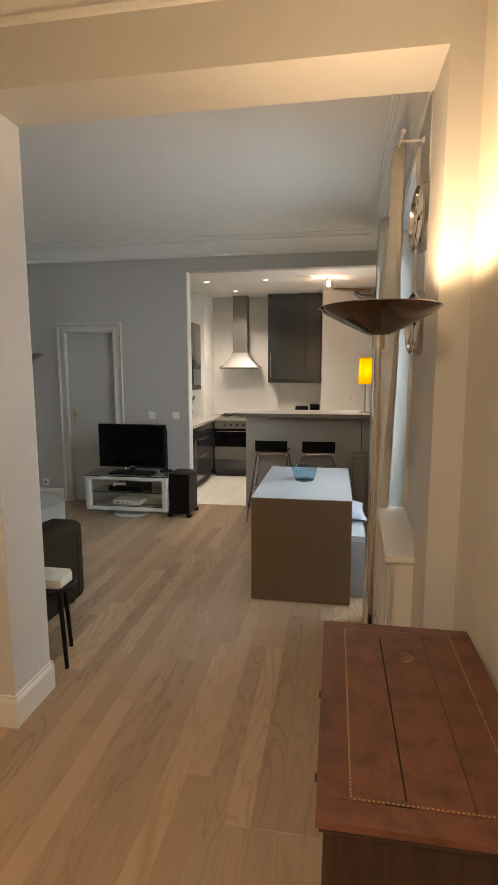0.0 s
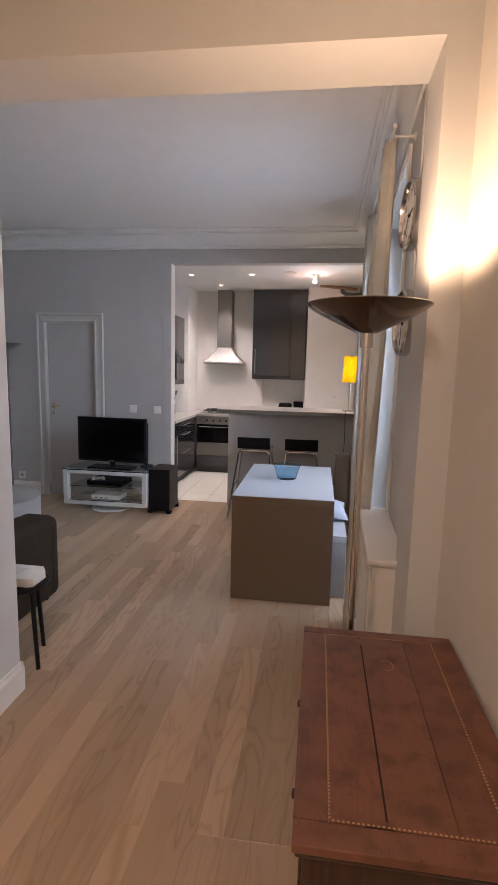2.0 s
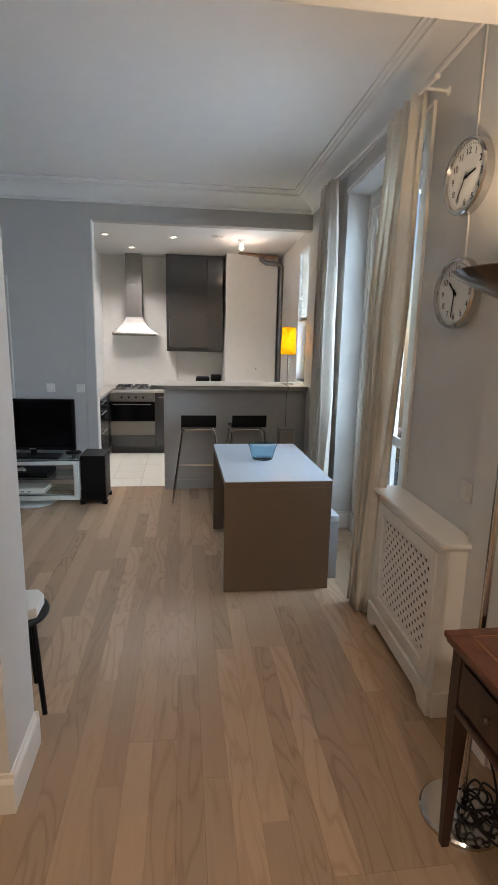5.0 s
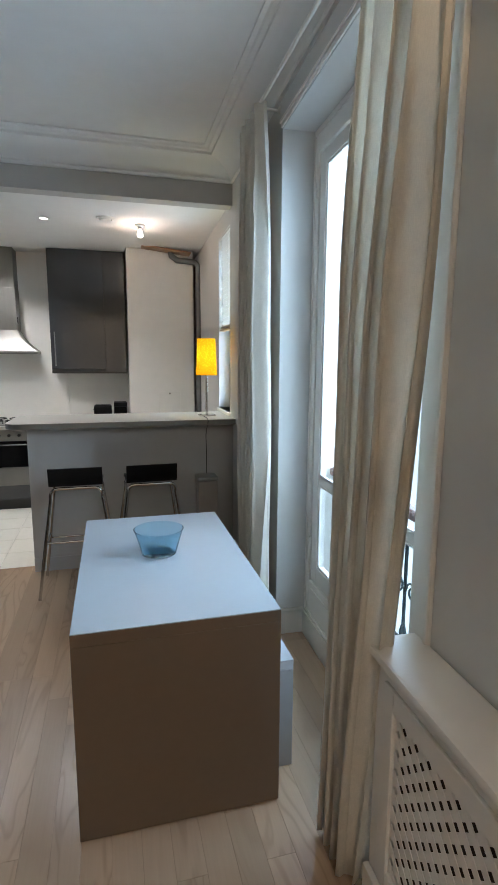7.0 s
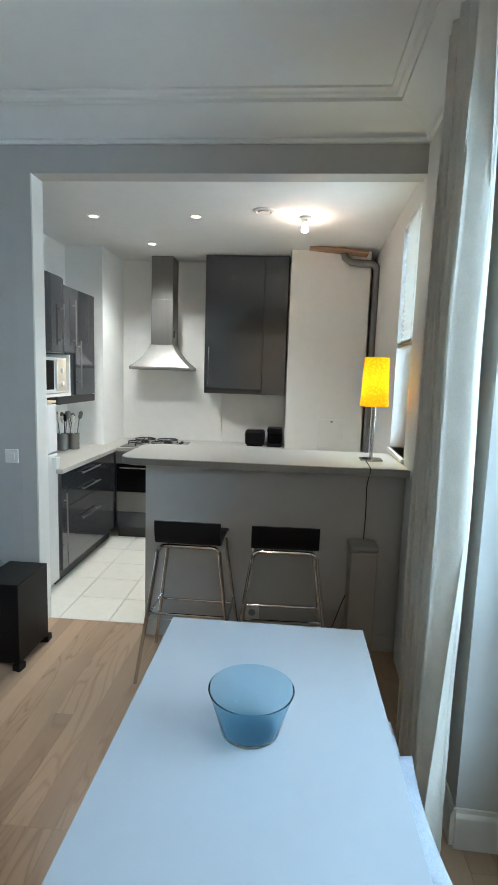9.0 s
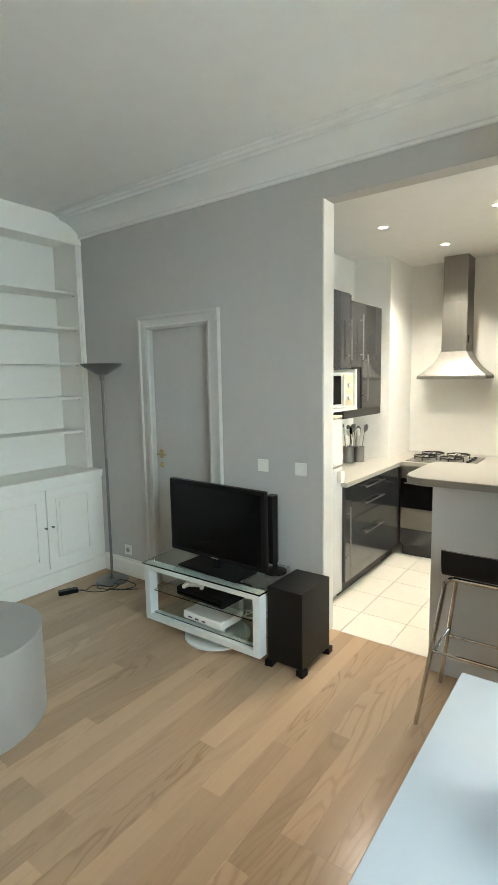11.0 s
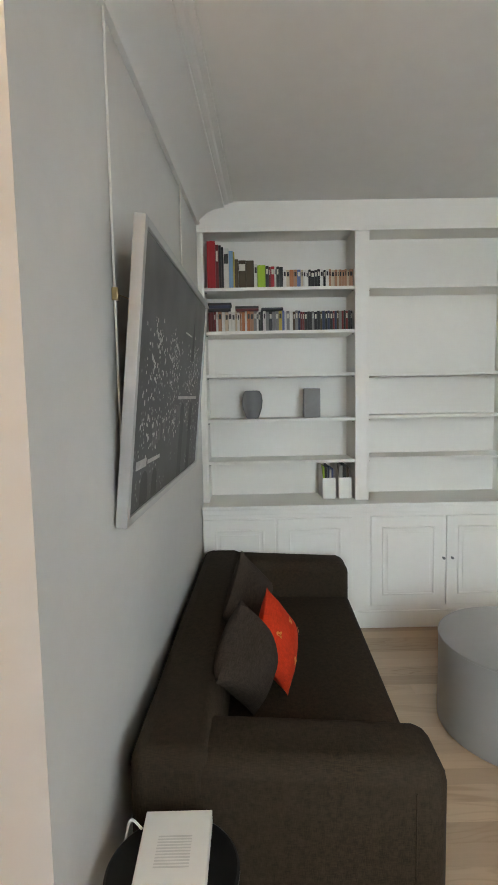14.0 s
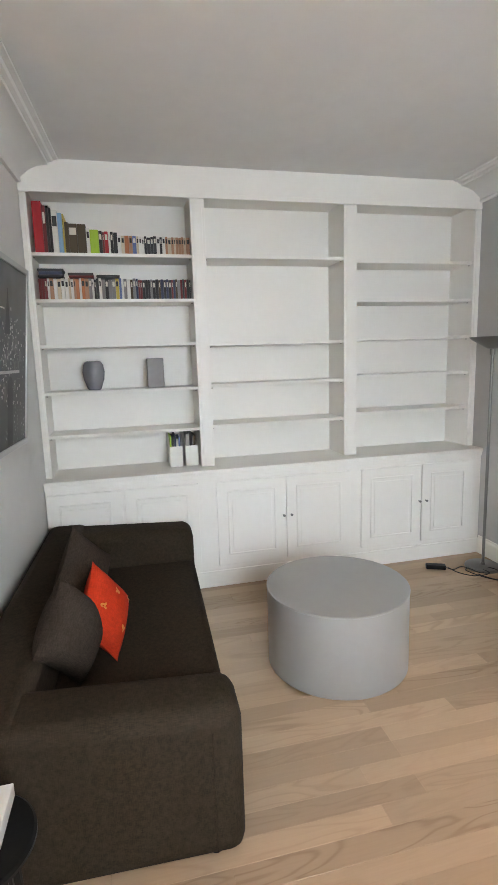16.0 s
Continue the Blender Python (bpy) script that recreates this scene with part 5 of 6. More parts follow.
# ---- curtains and rod ----
def curtain(s0, s1, b0, b1, folds, seed, amp=0.045, tie=0.0, slant=0.0):
    """A hanging cloth gathered in folds: from s0 to s1 along the wall at the top, b0 to b1 at the hem."""
    bm, nu, nv = B(), folds * 10, 26
    sides = []
    for off in (0.0, 0.004):
        g = []
        for i in range(nu + 1):
            u = i / nu
            col = []
            for j in range(nv + 1):
                v2 = j / nv
                top = 2.745 + 0.045 * (s0 + (s1 - s0) * u - 0.55)
                z = top - v2 * (top - 0.02)
                w = 0.55 + 0.45 * min(1, v2 * 3)
                ph = 2 * math.pi * (folds * u + 0.35 * noise.noise(Vector((u * 3 + seed, v2 * 1.3, 0))))
                s = (s0 + (s1 - s0) * u) * (1 - v2) + (b0 + (b1 - b0) * u) * v2 + 0.012 * math.sin(2 * ph) * w
                x = -0.115 + amp * w * math.sin(ph) + 0.012 * noise.noise(Vector((u * 6, v2 * 4, seed))) + off + tie * v2 + slant * (0.5 - u)
                col.append(bm.verts.new((x, s, z)))
            g.append(col)
        sides.append(g)
        for i in range(nu):
            for j in range(nv):
                bm.faces.new((g[i][j], g[i + 1][j], g[i + 1][j + 1], g[i][j + 1]))
    a, b = sides
    for i in range(nu):
        for j in (0, nv):
            bm.faces.new((a[i][j], a[i + 1][j], b[i + 1][j], b[i][j]))
    for j in range(nv):
        for i in (0, nu):
            bm.faces.new((a[i][j], a[i][j + 1], b[i][j + 1], b[i][j]))
    return bm


for args, lab in (((0.58, 1.0, 0.74, 0.94, 4, 2, 0.05, -0.055, 0.0), "long cream cotton curtain drawn beside the radiator cover"), ((2.16, 2.62, 2.06, 2.52, 5, 11), "long cream cotton curtain drawn beside the kitchen bar")):
    c = thing("curtain", WALL @ pose(0, 0, 0), lab, "curtain", "window curtains")
    part("cloth", curtain(*args), LINEN, c, sharp=3.0)
rod = thing("curtain_rod", WALL @ pose(-0.115, 1.45, 2.705), "white metal curtain rod on round wall brackets", "curtain rod")
part("rod", tube(B(), [(0, -1.0, 0.025), (0, 0.85, 0.115)], 0.008, 12), PLASTW, rod)
for s, dz in ((-1.0, 0.025), (0.85, 0.115)):
    part("finial", lathe(B(), [(0, -0.014), (0.011, -0.009), (0.014, 0), (0.011, 0.009), (0, 0.014)], (0, s, dz), 14), PLASTW, rod)
for s, dz in ((-0.88, 0.03), (0.80, 0.113)):
    part("bracket", tube(B(), [(0, s, dz), (0.10, s, dz - 0.004), (0.113, s, dz - 0.004)], [0.006, 0.006, 0.022], 12), PLASTW, rod)

# ---- radiator cover ----
rad = thing("radiator_cover", WALL @ pose(0, 0, 0), "white painted radiator cover with a diagonal lattice front", "radiator cover")
part("top_board", slab(B(), [(-0.165, -0.105), (-0.002, -0.105), (-0.002, 0.762), (-0.165, 0.762)], 0.772, 0.80, 0.009), WHITE, rad)
part("side_panel", boxes(((-0.135, -0.085, 0.0), (-0.002, -0.065, 0.772)), bevel=0.002), WHITE, rad)
part("side_panel", boxes(((-0.135, 0.695, 0.0), (-0.002, 0.715, 0.772)), bevel=0.002), WHITE, rad)
bm = B()
for a, b in (((-0.142, -0.085, 0.10), (-0.122, 0.02, 0.772)), ((-0.142, 0.61, 0.10), (-0.122, 0.715, 0.772)), ((-0.142, 0.02, 0.675), (-0.122, 0.61, 0.772)), ((-0.142, 0.02, 0.10), (-0.122, 0.61, 0.20))):
    box(bm, a, b, 0.002)
part("front_frame", bm, WHITE, rad)
bm = B()
for a, b in (((-0.152, -0.03, 0.14), (-0.140, 0.02, 0.735)), ((-0.152, 0.61, 0.14), (-0.140, 0.66, 0.735)), ((-0.152, 0.02, 0.675), (-0.140, 0.61, 0.735)), ((-0.152, 0.02, 0.14), (-0.140, 0.61, 0.20))):
    box(bm, a, b, 0.004)
part("lattice_frame", bm, WHITE, rad)
bm = slab(B(), [(-0.085, 0.0), (0.0, 0.0), (0.02, 0.035), (0.06, 0.05), (0.57, 0.05), (0.61, 0.035), (0.63, 0.0), (0.715, 0.0), (0.715, 0.12), (-0.085, 0.12)], 0, 0.02, 0.003)
part("plinth", moved(bm, Matrix(((0, 0, 1, -0.162), (1, 0, 0, 0), (0, 1, 0, 0), (0, 0, 0, 1)))), WHITE, rad)
part("plinth_return", boxes(((-0.145, -0.100, 0.0), (-0.002, -0.085, 0.12)), bevel=0.003), WHITE, rad)
RY0, RY1, RZ0, RZ1 = 0.018, 0.612, 0.198, 0.677
for sgn in (1, -1):
    bm = B()
    c = -1.4
    while c < 1.6:
        ends = []
        for yy in (RY0, RY1):
            z = sgn * yy + c
            if RZ0 <= z <= RZ1:
                ends.append((yy, z))
        for z in (RZ0, RZ1):
            yy = (z - c) * sgn
            if RY0 < yy < RY1:
                ends.append((yy, z))
        if len(ends) == 2 and (Vector(ends[0]) - Vector(ends[1])).length > 0.01:
            (ya, za), (yb, zb) = ends
            n2 = Vector((-(zb - za), yb - ya)).normalized() * 0.0105
            x0, x1 = (-0.1415, -0.1395) if sgn > 0 else (-0.1395, -0.1375)
            vs = [bm.verts.new(p) for x in (x0, x1) for p in ((x, ya + n2.x, za + n2.y), (x, yb + n2.x, zb + n2.y), (x, yb - n2.x, zb - n2.y), (x, ya - n2.x, za - n2.y))]
            for q in ((0, 1, 2, 3), (7, 6, 5, 4), (0, 4, 5, 1), (2, 6, 7, 3), (1, 5, 6, 2), (3, 7, 4, 0)):
                bm.faces.new([vs[i] for i in q])
        c += 0.054
    part("lattice", bm, WHITE, rad)
# added dark sheet: its colour gives the lattice holes their shade
part("dark_lining", boxes(((-0.120, 0.01, 0.19), (-0.116, 0.62, 0.685))), mat("shade_brown", (0.06, 0.045, 0.03), 0.8), rad, "dark sheet added as shade behind the lattice")
rd = thing("radiator", WALL @ pose(-0.06, 0.315, 0.0), "dark cast-iron radiator inside the cover", "radiator")
for k in range(11):
    part("column", tube(B(), [(0, -0.28 + 0.056 * k, 0.0), (0, -0.28 + 0.056 * k, 0.70)], 0.022, 10), mat("radiator_iron", (0.05, 0.045, 0.04), 0.6), rd) if k == 0 else None
for o in [q for q in rd.children]:
    for k in range(1, 11):
        c2 = o.copy()
        scene.collection.objects.link(c2)
        c2.location.y += 0.056 * k


# ---- wall clocks ----
def text_mesh(body, size, m, material, name, parent):
    cu = bpy.data.curves.new(name, "FONT")
    cu.body, cu.size, cu.align_x, cu.align_y, cu.extrude = body, size, "CENTER", "CENTER", 0.0004
    tmp = new(name, cu)
    bpy.context.view_layer.update()
    me = bpy.data.meshes.new_from_object(tmp)
    scene.collection.objects.unlink(tmp)
    bpy.data.objects.remove(tmp)
    me.materials.append(material)
    me.transform(m)
    ob = new(name, me)
    ob.parent = parent
    return ob


DIAL = mat("clock_dial", (0.74, 0.75, 0.72), 0.5, var=0.03)


def clock(z, hour, minute, label):
    t = thing("wall_clock", WALL @ pose(-0.022, 0.24, z, 0, 0, 6), label, "clock", "wall clocks")
    face = Matrix(((0, 0, -1, 0), (-1, 0, 0, 0), (0, 1, 0, 0), (0, 0, 0, 1)))      # dial: x to the right, y up, z to the room
    r = 0.148
    part("case", moved(lathe(B(), [(0, -0.010), (r - 0.012, -0.010), (r, 0.0), (r, 0.034), (r - 0.006, 0.042), (r - 0.014, 0.040), (r - 0.016, 0.030), (r - 0.02, 0.0)], seg=56), face), CHROME, t, "polished steel case")
    part("dial", moved(lathe(B(), [(0, 0.018), (r - 0.017, 0.018), (r - 0.017, 0.022), (0, 0.022)], seg=48), face), DIAL, t, "white dial")
    for h in range(1, 13):
        a = radians(90 - 30 * h)
        text_mesh(str(h), 0.038, face @ pose(0.098 * math.cos(a), 0.098 * math.sin(a), 0.0228), INK, "numeral", t)
    bm = B()
    for k in range(60):
        a = radians(6 * k)
        q = boxes(((-0.0008, 0.119, 0.0222), (0.0008, 0.126 if k % 5 else 0.128, 0.0232)))
        me = bpy.data.meshes.new("tick")
        moved(q, pose(0, 0, 0, 0, 0, math.degrees(a))).to_mesh(me)
        q.free()
        bm.from_mesh(me)
        bpy.data.meshes.remove(me)
    part("minute_ticks", moved(bm, face), INK, t)
    for nm, deg, ln, wd, zz in (("hour_hand", hour * 30 + minute / 2, 0.066, 0.0042, 0.0262), ("minute_hand", minute * 6, 0.100, 0.003, 0.029)):
        part(nm, moved(boxes(((-wd, -0.016, zz), (wd, ln, zz + 0.0015))), face @ pose(0, 0, 0, 0, 0, -deg)), BLACK, t)
    part("hub", moved(lathe(B(), [(0.006, 0.022), (0.006, 0.032), (0, 0.0325)], seg=14), face), BLACK, t)


clock(2.268, 2, 35, "round steel wall clock with a white dial near the cornice")
clock(1.805, 10, 31, "round steel wall clock with a white dial behind the lamp")
for z0, z1 in ((2.41, 2.86), (1.95, 2.125)):
    single("hanging_rod", tube(B(), [(-0.008, 0.255, z0), (-0.008, 0.255, z1 - 0.02), (-0.012, 0.255, z1)], 0.0045, 8), PLASTW, WALL, "white metal rod that carries a wall clock", "hanging rod", "clock hanging rods")

# ---- kitchen bar ----
WORKTOP = mat("grey_worktop", (0.42, 0.40, 0.36), 0.32, var=0.05, scale=18, bump=0.04)
GLOSS = mat("dark_grey_gloss", (0.040, 0.042, 0.045), 0.17, var=0.05, coat=0.8)
CARC = mat("dark_cabinet_side", (0.035, 0.034, 0.033), 0.4, var=0.06)
ENAMEL = mat("white_enamel", (0.80, 0.79, 0.75), 0.25, var=0.02)
IRONB = mat("black_cast_iron", (0.015, 0.015, 0.015), 0.55, var=0.15)
bar = thing("breakfast_bar", pose(-0.4, 6.15, 0), "grey painted breakfast bar with a pale rounded worktop", "bar counter")
put("front_panel", boxes(((-1.132, 6.085, 0.0), (0.385, 6.25, 1.084))), GREY, bar)
put("skirting", boxes(((-1.132, 6.073, 0.0), (0.385, 6.085, 0.105)), bevel=0.003), GREY, bar)
out = [(0.375, 5.95), (0.375, 6.56), (-1.15, 6.56)]
out += [(-1.15 - 0.11 * math.sin(a * math.pi / 12), 6.45 + 0.11 * math.cos(a * math.pi / 12)) for a in range(1, 7)]
out += [(-1.15 - 0.11 * math.cos(a * math.pi / 12), 6.06 - 0.11 * math.sin(a * math.pi / 12)) for a in range(0, 7)]
put("worktop", slab(B(), out[::-1], 1.0855, 1.127, 0.004), WORKTOP, bar, "pale grey worktop with a rounded end")
edge = B()
o2 = [(x, y) for x, y in out[2:]] + [(0.375, 5.95)]
lo = [edge.verts.new((x + (-0.002 if x < -1.1 else 0), y - (0.002 if y < 6.1 else 0), 1.089)) for x, y in o2]
hi = [edge.verts.new((v.co.x, v.co.y, 1.1235)) for v in lo]
for i in range(len(o2) - 1):
    edge.faces.new((lo[i], lo[i + 1], hi[i + 1], hi[i]))
put("edge_band", edge, STEEL, bar, "metal edge band")
socket(pose(-0.47, 6.085, 0.19))
lp = thing("table_lamp", pose(0.205, 6.235, 1.1272), "small lit table lamp with a yellow patterned shade", "table lamp")
part("foot", boxes(((-0.065, -0.05, 0.0), (0.065, 0.05, 0.012)), bevel=0.003), CHROME, lp)
part("stem", tube(B(), [(0, 0, 0.012), (0, 0, 0.36)], 0.011, 14), CHROME, lp)
SHADE = bpy.data.materials.new("yellow_shade")
SHADE.use_nodes = True
sn, sl = SHADE.node_tree.nodes, SHADE.node_tree.links
tr, df, mx = sn.new("ShaderNodeBsdfTranslucent"), sn.new("ShaderNodeBsdfDiffuse"), sn.new("ShaderNodeMixShader")
vo, tcs = sn.new("ShaderNodeTexVoronoi"), sn.new("ShaderNodeTexCoord")
vo.inputs["Scale"].default_value = 70
sl.new(tcs.outputs["Object"], vo.inputs["Vector"])
cr = sn.new("ShaderNodeValToRGB")
cr.color_ramp.elements[0].color, cr.color_ramp.elements[1].color = (0.95, 0.78, 0.04, 1), (0.90, 0.62, 0.02, 1)
cr.color_ramp.elements[0].position, cr.color_ramp.elements[1].position = 0.25, 0.5
sl.new(vo.outputs["Distance"], cr.inputs["Fac"])
for q in (tr, df):
    sl.new(cr.outputs["Color"], q.inputs["Color"])
mx.inputs["Fac"].default_value = 0.35
sl.new(tr.outputs[0], mx.inputs[1]), sl.new(df.outputs[0], mx.inputs[2])
sl.new(mx.outputs[0], sn["Material Output"].inputs["Surface"])
part("shade", lathe(B(), [(0.083, 0.325), (0.079, 0.40), (0.071, 0.61), (0.070, 0.61), (0.078, 0.40), (0.082, 0.325)], seg=40), SHADE, lp, "yellow patterned fabric shade")
single("lamp_cable", cable([(0.17, 6.2, 1.13), (0.16, 5.96, 1.132), (0.16, 5.944, 1.10), (0.165, 6.06, 1.0), (0.17, 6.075, 0.8), (0.15, 6.06, 0.55), (0.06, 6.05, 0.3), (0.0, 6.04, 0.12), (-0.05, 6.05, 0.02)], 0.003), RUBBER, pose(0, 0, 0), "thin dark lamp cable hanging down the bar front", "cable")
ht = thing("upright_heater", pose(0.152, 5.98, 0), "narrow upright beige column heater by the bar", "heater")
part("body", boxes(((-0.075, -0.07, 0.01), (0.075, 0.075, 0.66)), bevel=0.008), mat("beige_enamel", (0.36, 0.32, 0.28), 0.45, var=0.04), ht)
part("cap", box(B(), (-0.08, -0.072, 0.66), (0.08, 0.078, 0.695), 0.012, 3), GREYL, ht)
part("foot", boxes(((-0.085, -0.078, 0.0), (0.085, 0.08, 0.02)), bevel=0.004), GREYL, ht)


# ---- kitchen furniture ----
def bar_handle(p0, p1, out_dir, parent):
    p0, p1, o = Vector(p0), Vector(p1), Vector(out_dir)
    bm = tube(B(), [p0 + o, p1 + o], 0.006, 10)
    for f in (0.12, 0.88):
        q = p0.lerp(p1, f)
        tube(bm, [q, q + o], 0.004, 8)
    put("handle", bm, STEEL, parent, "brushed steel bar handle")


fr = thing("refrigerator", pose(-2.2, 6.51, 0), "white two-door refrigerator beside the kitchen opening", "refrigerator")
put("body", boxes(((-2.44, 6.315, 0.02), (-2.0, 6.695, 1.37)), bevel=0.004), ENAMEL, fr)
put("freezer_door", boxes(((-1.999, 6.317, 1.02), (-1.96, 6.693, 1.365)), bevel=0.008), ENAMEL, fr)
put("main_door", boxes(((-1.999, 6.317, 0.05), (-1.96, 6.693, 1.01)), bevel=0.008), ENAMEL, fr)
put("handle", boxes(((-1.962, 6.60, 0.90), (-1.925, 6.66, 0.99)), bevel=0.008), ENAMEL, fr)
put("top_trim", boxes(((-2.44, 6.315, 1.3705), (-1.965, 6.695, 1.388)), bevel=0.004), mat("fridge_top", (0.62, 0.50, 0.33), 0.5, var=0.06), fr, "beige top board")
for x in (-2.4, -2.02):
    put("foot", tube(B(), [(x, 6.5, 0), (x, 6.5, 0.02)], 0.02, 12), BLACK, fr)
dc = thing("drawer_cabinet", pose(-2.2, 7.25, 0), "glossy dark grey base cabinet with three drawers", "base cabinet")
put("body", boxes(((-2.44, 6.70, 0.11), (-1.962, 7.84, 0.858))), CARC, dc)
put("plinth", boxes(((-2.44, 6.70, 0.0), (-2.0, 7.84, 0.11))), CARC, dc)
put("pull_out_front", boxes(((-1.961, 6.703, 0.115), (-1.94, 6.80, 0.855)), bevel=0.002), GLOSS, dc)
bar_handle((-1.94, 6.735, 0.25), (-1.94, 6.735, 0.70), (0.028, 0, 0), dc)
for z0, z1, hz in ((0.725, 0.855, 0.80), (0.585, 0.722, 0.67), (0.115, 0.582, 0.43)):
    q = put("drawer_front", boxes(((-1.961, 6.803, z0), (-1.94, 7.70, z1)), bevel=0.002), GLOSS, dc)
    bar_handle((-1.94, 7.02, hz), (-1.94, 7.40, hz), (0.03, 0, 0), q)
put("corner_post", boxes(((-1.961, 7.703, 0.115), (-1.94, 7.84, 0.855))), GLOSS, dc)
wt = thing("worktop", pose(-2.0, 8.0, 0), "pale grey L-shaped kitchen worktop", "worktop")
put("slab", slab(B(), [(-2.448, 6.66), (-1.91, 6.66), (-1.91, 7.81), (-0.337, 7.81), (-0.337, 8.548), (-2.088, 8.548), (-2.088, 7.948), (-2.448, 7.948)], 0.86, 0.893, 0.003), WORKTOP, wt)
ov = thing("oven", pose(-1.62, 8.1, 0), "built-in steel oven with a black glass door", "oven")
put("body", boxes(((-1.925, 7.87, 0.115), (-1.32, 8.40, 0.858))), CARC, ov)
put("control_panel", boxes(((-1.925, 7.846, 0.735), (-1.32, 7.869, 0.856)), bevel=0.002), STEEL, ov)
for k in range(6):
    put("knob", moved(lathe(B(), [(0, 0), (0.017, 0), (0.015, 0.022), (0, 0.024)], seg=16), pose(-1.86 + 0.096 * k, 7.846, 0.795, 90, 0, 0)), IRONB if k % 5 else STEEL, ov)
dr = put("door", boxes(((-1.925, 7.846, 0.46), (-1.32, 7.869, 0.732)), bevel=0.002), SCREEN, ov, "black glass door")
bar_handle((-1.88, 7.846, 0.70), (-1.37, 7.846, 0.70), (0, -0.035, 0), dr)
put("lower_panel", boxes(((-1.925, 7.846, 0.265), (-1.32, 7.869, 0.457)), bevel=0.002), STEEL, ov)
put("plinth_panel", boxes(((-1.925, 7.852, 0.115), (-1.32, 7.869, 0.262))), GLOSS, ov)
put("plinth", boxes(((-1.925, 7.90, 0.0), (-1.32, 8.40, 0.115))), CARC, ov)
sc2 = thing("base_cabinet", pose(-0.85, 8.1, 0), "glossy dark grey base cabinet beside the oven", "base cabinet")
put("body", boxes(((-1.318, 7.87, 0.115), (-0.345, 8.54, 0.858))), CARC, sc2)
put("plinth", boxes(((-1.318, 7.90, 0.0), (-0.345, 8.54, 0.115))), CARC, sc2)
for x0 in (-1.316, -0.83):
    q = put("door", boxes(((x0, 7.848, 0.118), (x0 + 0.483, 7.869, 0.855)), bevel=0.002), GLOSS, sc2)
    bar_handle((x0 + 0.05, 7.848, 0.8), (x0 + 0.4, 7.848, 0.8), (0, -0.028, 0), q)
hb = thing("gas_hob", pose(-1.60, 8.10, 0.8935), "steel gas hob with black pan supports", "hob")
part("plate", boxes(((-0.29, -0.245, 0), (0.29, 0.245, 0.008)), bevel=0.003), STEEL, hb)
for bx2, by in ((-0.15, -0.11), (0.08, -0.11), (-0.15, 0.12), (0.08, 0.12)):
    part("burner", lathe(B(), [(0, 0.008), (0.045, 0.008), (0.045, 0.016), (0.034, 0.018), (0.034, 0.026), (0, 0.028)], (bx2, by, 0), 20), STEEL, hb)
    bm = B()
    for a in range(4):
        ca, sa = math.cos(a * math.pi / 2), math.sin(a * math.pi / 2)
        tube(bm, [(bx2 + 0.1 * ca, by + 0.1 * sa, 0.008), (bx2 + 0.1 * ca, by + 0.1 * sa, 0.042), (bx2 + 0.028 * ca, by + 0.028 * sa, 0.046)], 0.005, 6)
    tube(bm, [(bx2 + 0.1 * math.cos(a * math.pi / 10), by + 0.1 * math.sin(a * math.pi / 10), 0.040) for a in range(21)], 0.005, 6)
    part("pan_support", bm, IRONB, hb)
for k in range(4):
    part("knob", lathe(B(), [(0, 0.008), (0.016, 0.008), (0.014, 0.028), (0, 0.03)], (0.23, -0.16 + 0.09 * k, 0), 14), IRONB, hb)
hd = thing("extractor_hood", pose(-1.6085, 8.37, 1.63), "brushed steel chimney extractor hood above the hob", "extractor hood")
bm = boxes(((-0.307, -0.18, 0.004), (0.307, 0.178, 0.032)), bevel=0.002)
c0 = [(-0.306, -0.179, 0.032), (0.306, -0.179, 0.032), (0.306, 0.178, 0.032), (-0.306, 0.178, 0.032)]
prev = [bm.verts.new(p) for p in c0]
for f, zz in ((0.30, 0.075), (0.60, 0.13), (0.85, 0.195), (1.0, 0.255)):
    tgt = [(-0.118, -0.075), (0.112, -0.075), (0.112, 0.178), (-0.118, 0.178)]
    cur = [bm.verts.new((p[0] + (q[0] - p[0]) * f, p[1] + (q[1] - p[1]) * f, zz)) for p, q in zip(c0, tgt)]
    for i in range(4):
        bm.faces.new((prev[i], prev[(i + 1) % 4], cur[(i + 1) % 4], cur[i]))
    prev = cur
bm.faces.new(prev)
part("canopy", bm, STEEL, hd)
part("chimney", boxes(((-0.114, -0.072, 0.255), (0.108, 0.178, 0.70)), bevel=0.002), STEEL, hd)
part("chimney", boxes(((-0.111, -0.069, 0.70), (0.105, 0.178, 1.118)), bevel=0.002), STEEL, hd)
part("switch_box", boxes(((0.108, -0.03, 0.33), (0.114, 0.0, 0.40))), BLACK, hd)
part("filter", boxes(((-0.28, -0.16, 0.0), (0.28, 0.16, 0.004))), GUN, hd)
tc2 = thing("wall_cabinet", pose(-0.74, 8.37, 1.42), "tall glossy dark grey wall cabinet beside the hood", "wall cabinet")
put("body", boxes(((-1.139, 8.228, 1.42), (-0.337, 8.546, 2.745))), CARC, tc2)
q = put("door", boxes(((-1.137, 8.206, 1.47), (-0.567, 8.227, 2.742)), bevel=0.002), GLOSS, tc2)
bar_handle((-1.092, 8.206, 1.50), (-1.092, 8.206, 1.87), (0, -0.03, 0), q)
put("filler_panel", boxes(((-0.563, 8.212, 1.43), (-0.339, 8.227, 2.742)), bevel=0.002), GLOSS, tc2)
w1 = thing("wall_cabinet", pose(-2.2, 6.65, 1.72), "glossy dark grey wall cabinet above the refrigerator", "wall cabinet")
put("body", boxes(((-2.44, 6.36, 1.73), (-2.04, 7.00, 2.285))), CARC, w1)
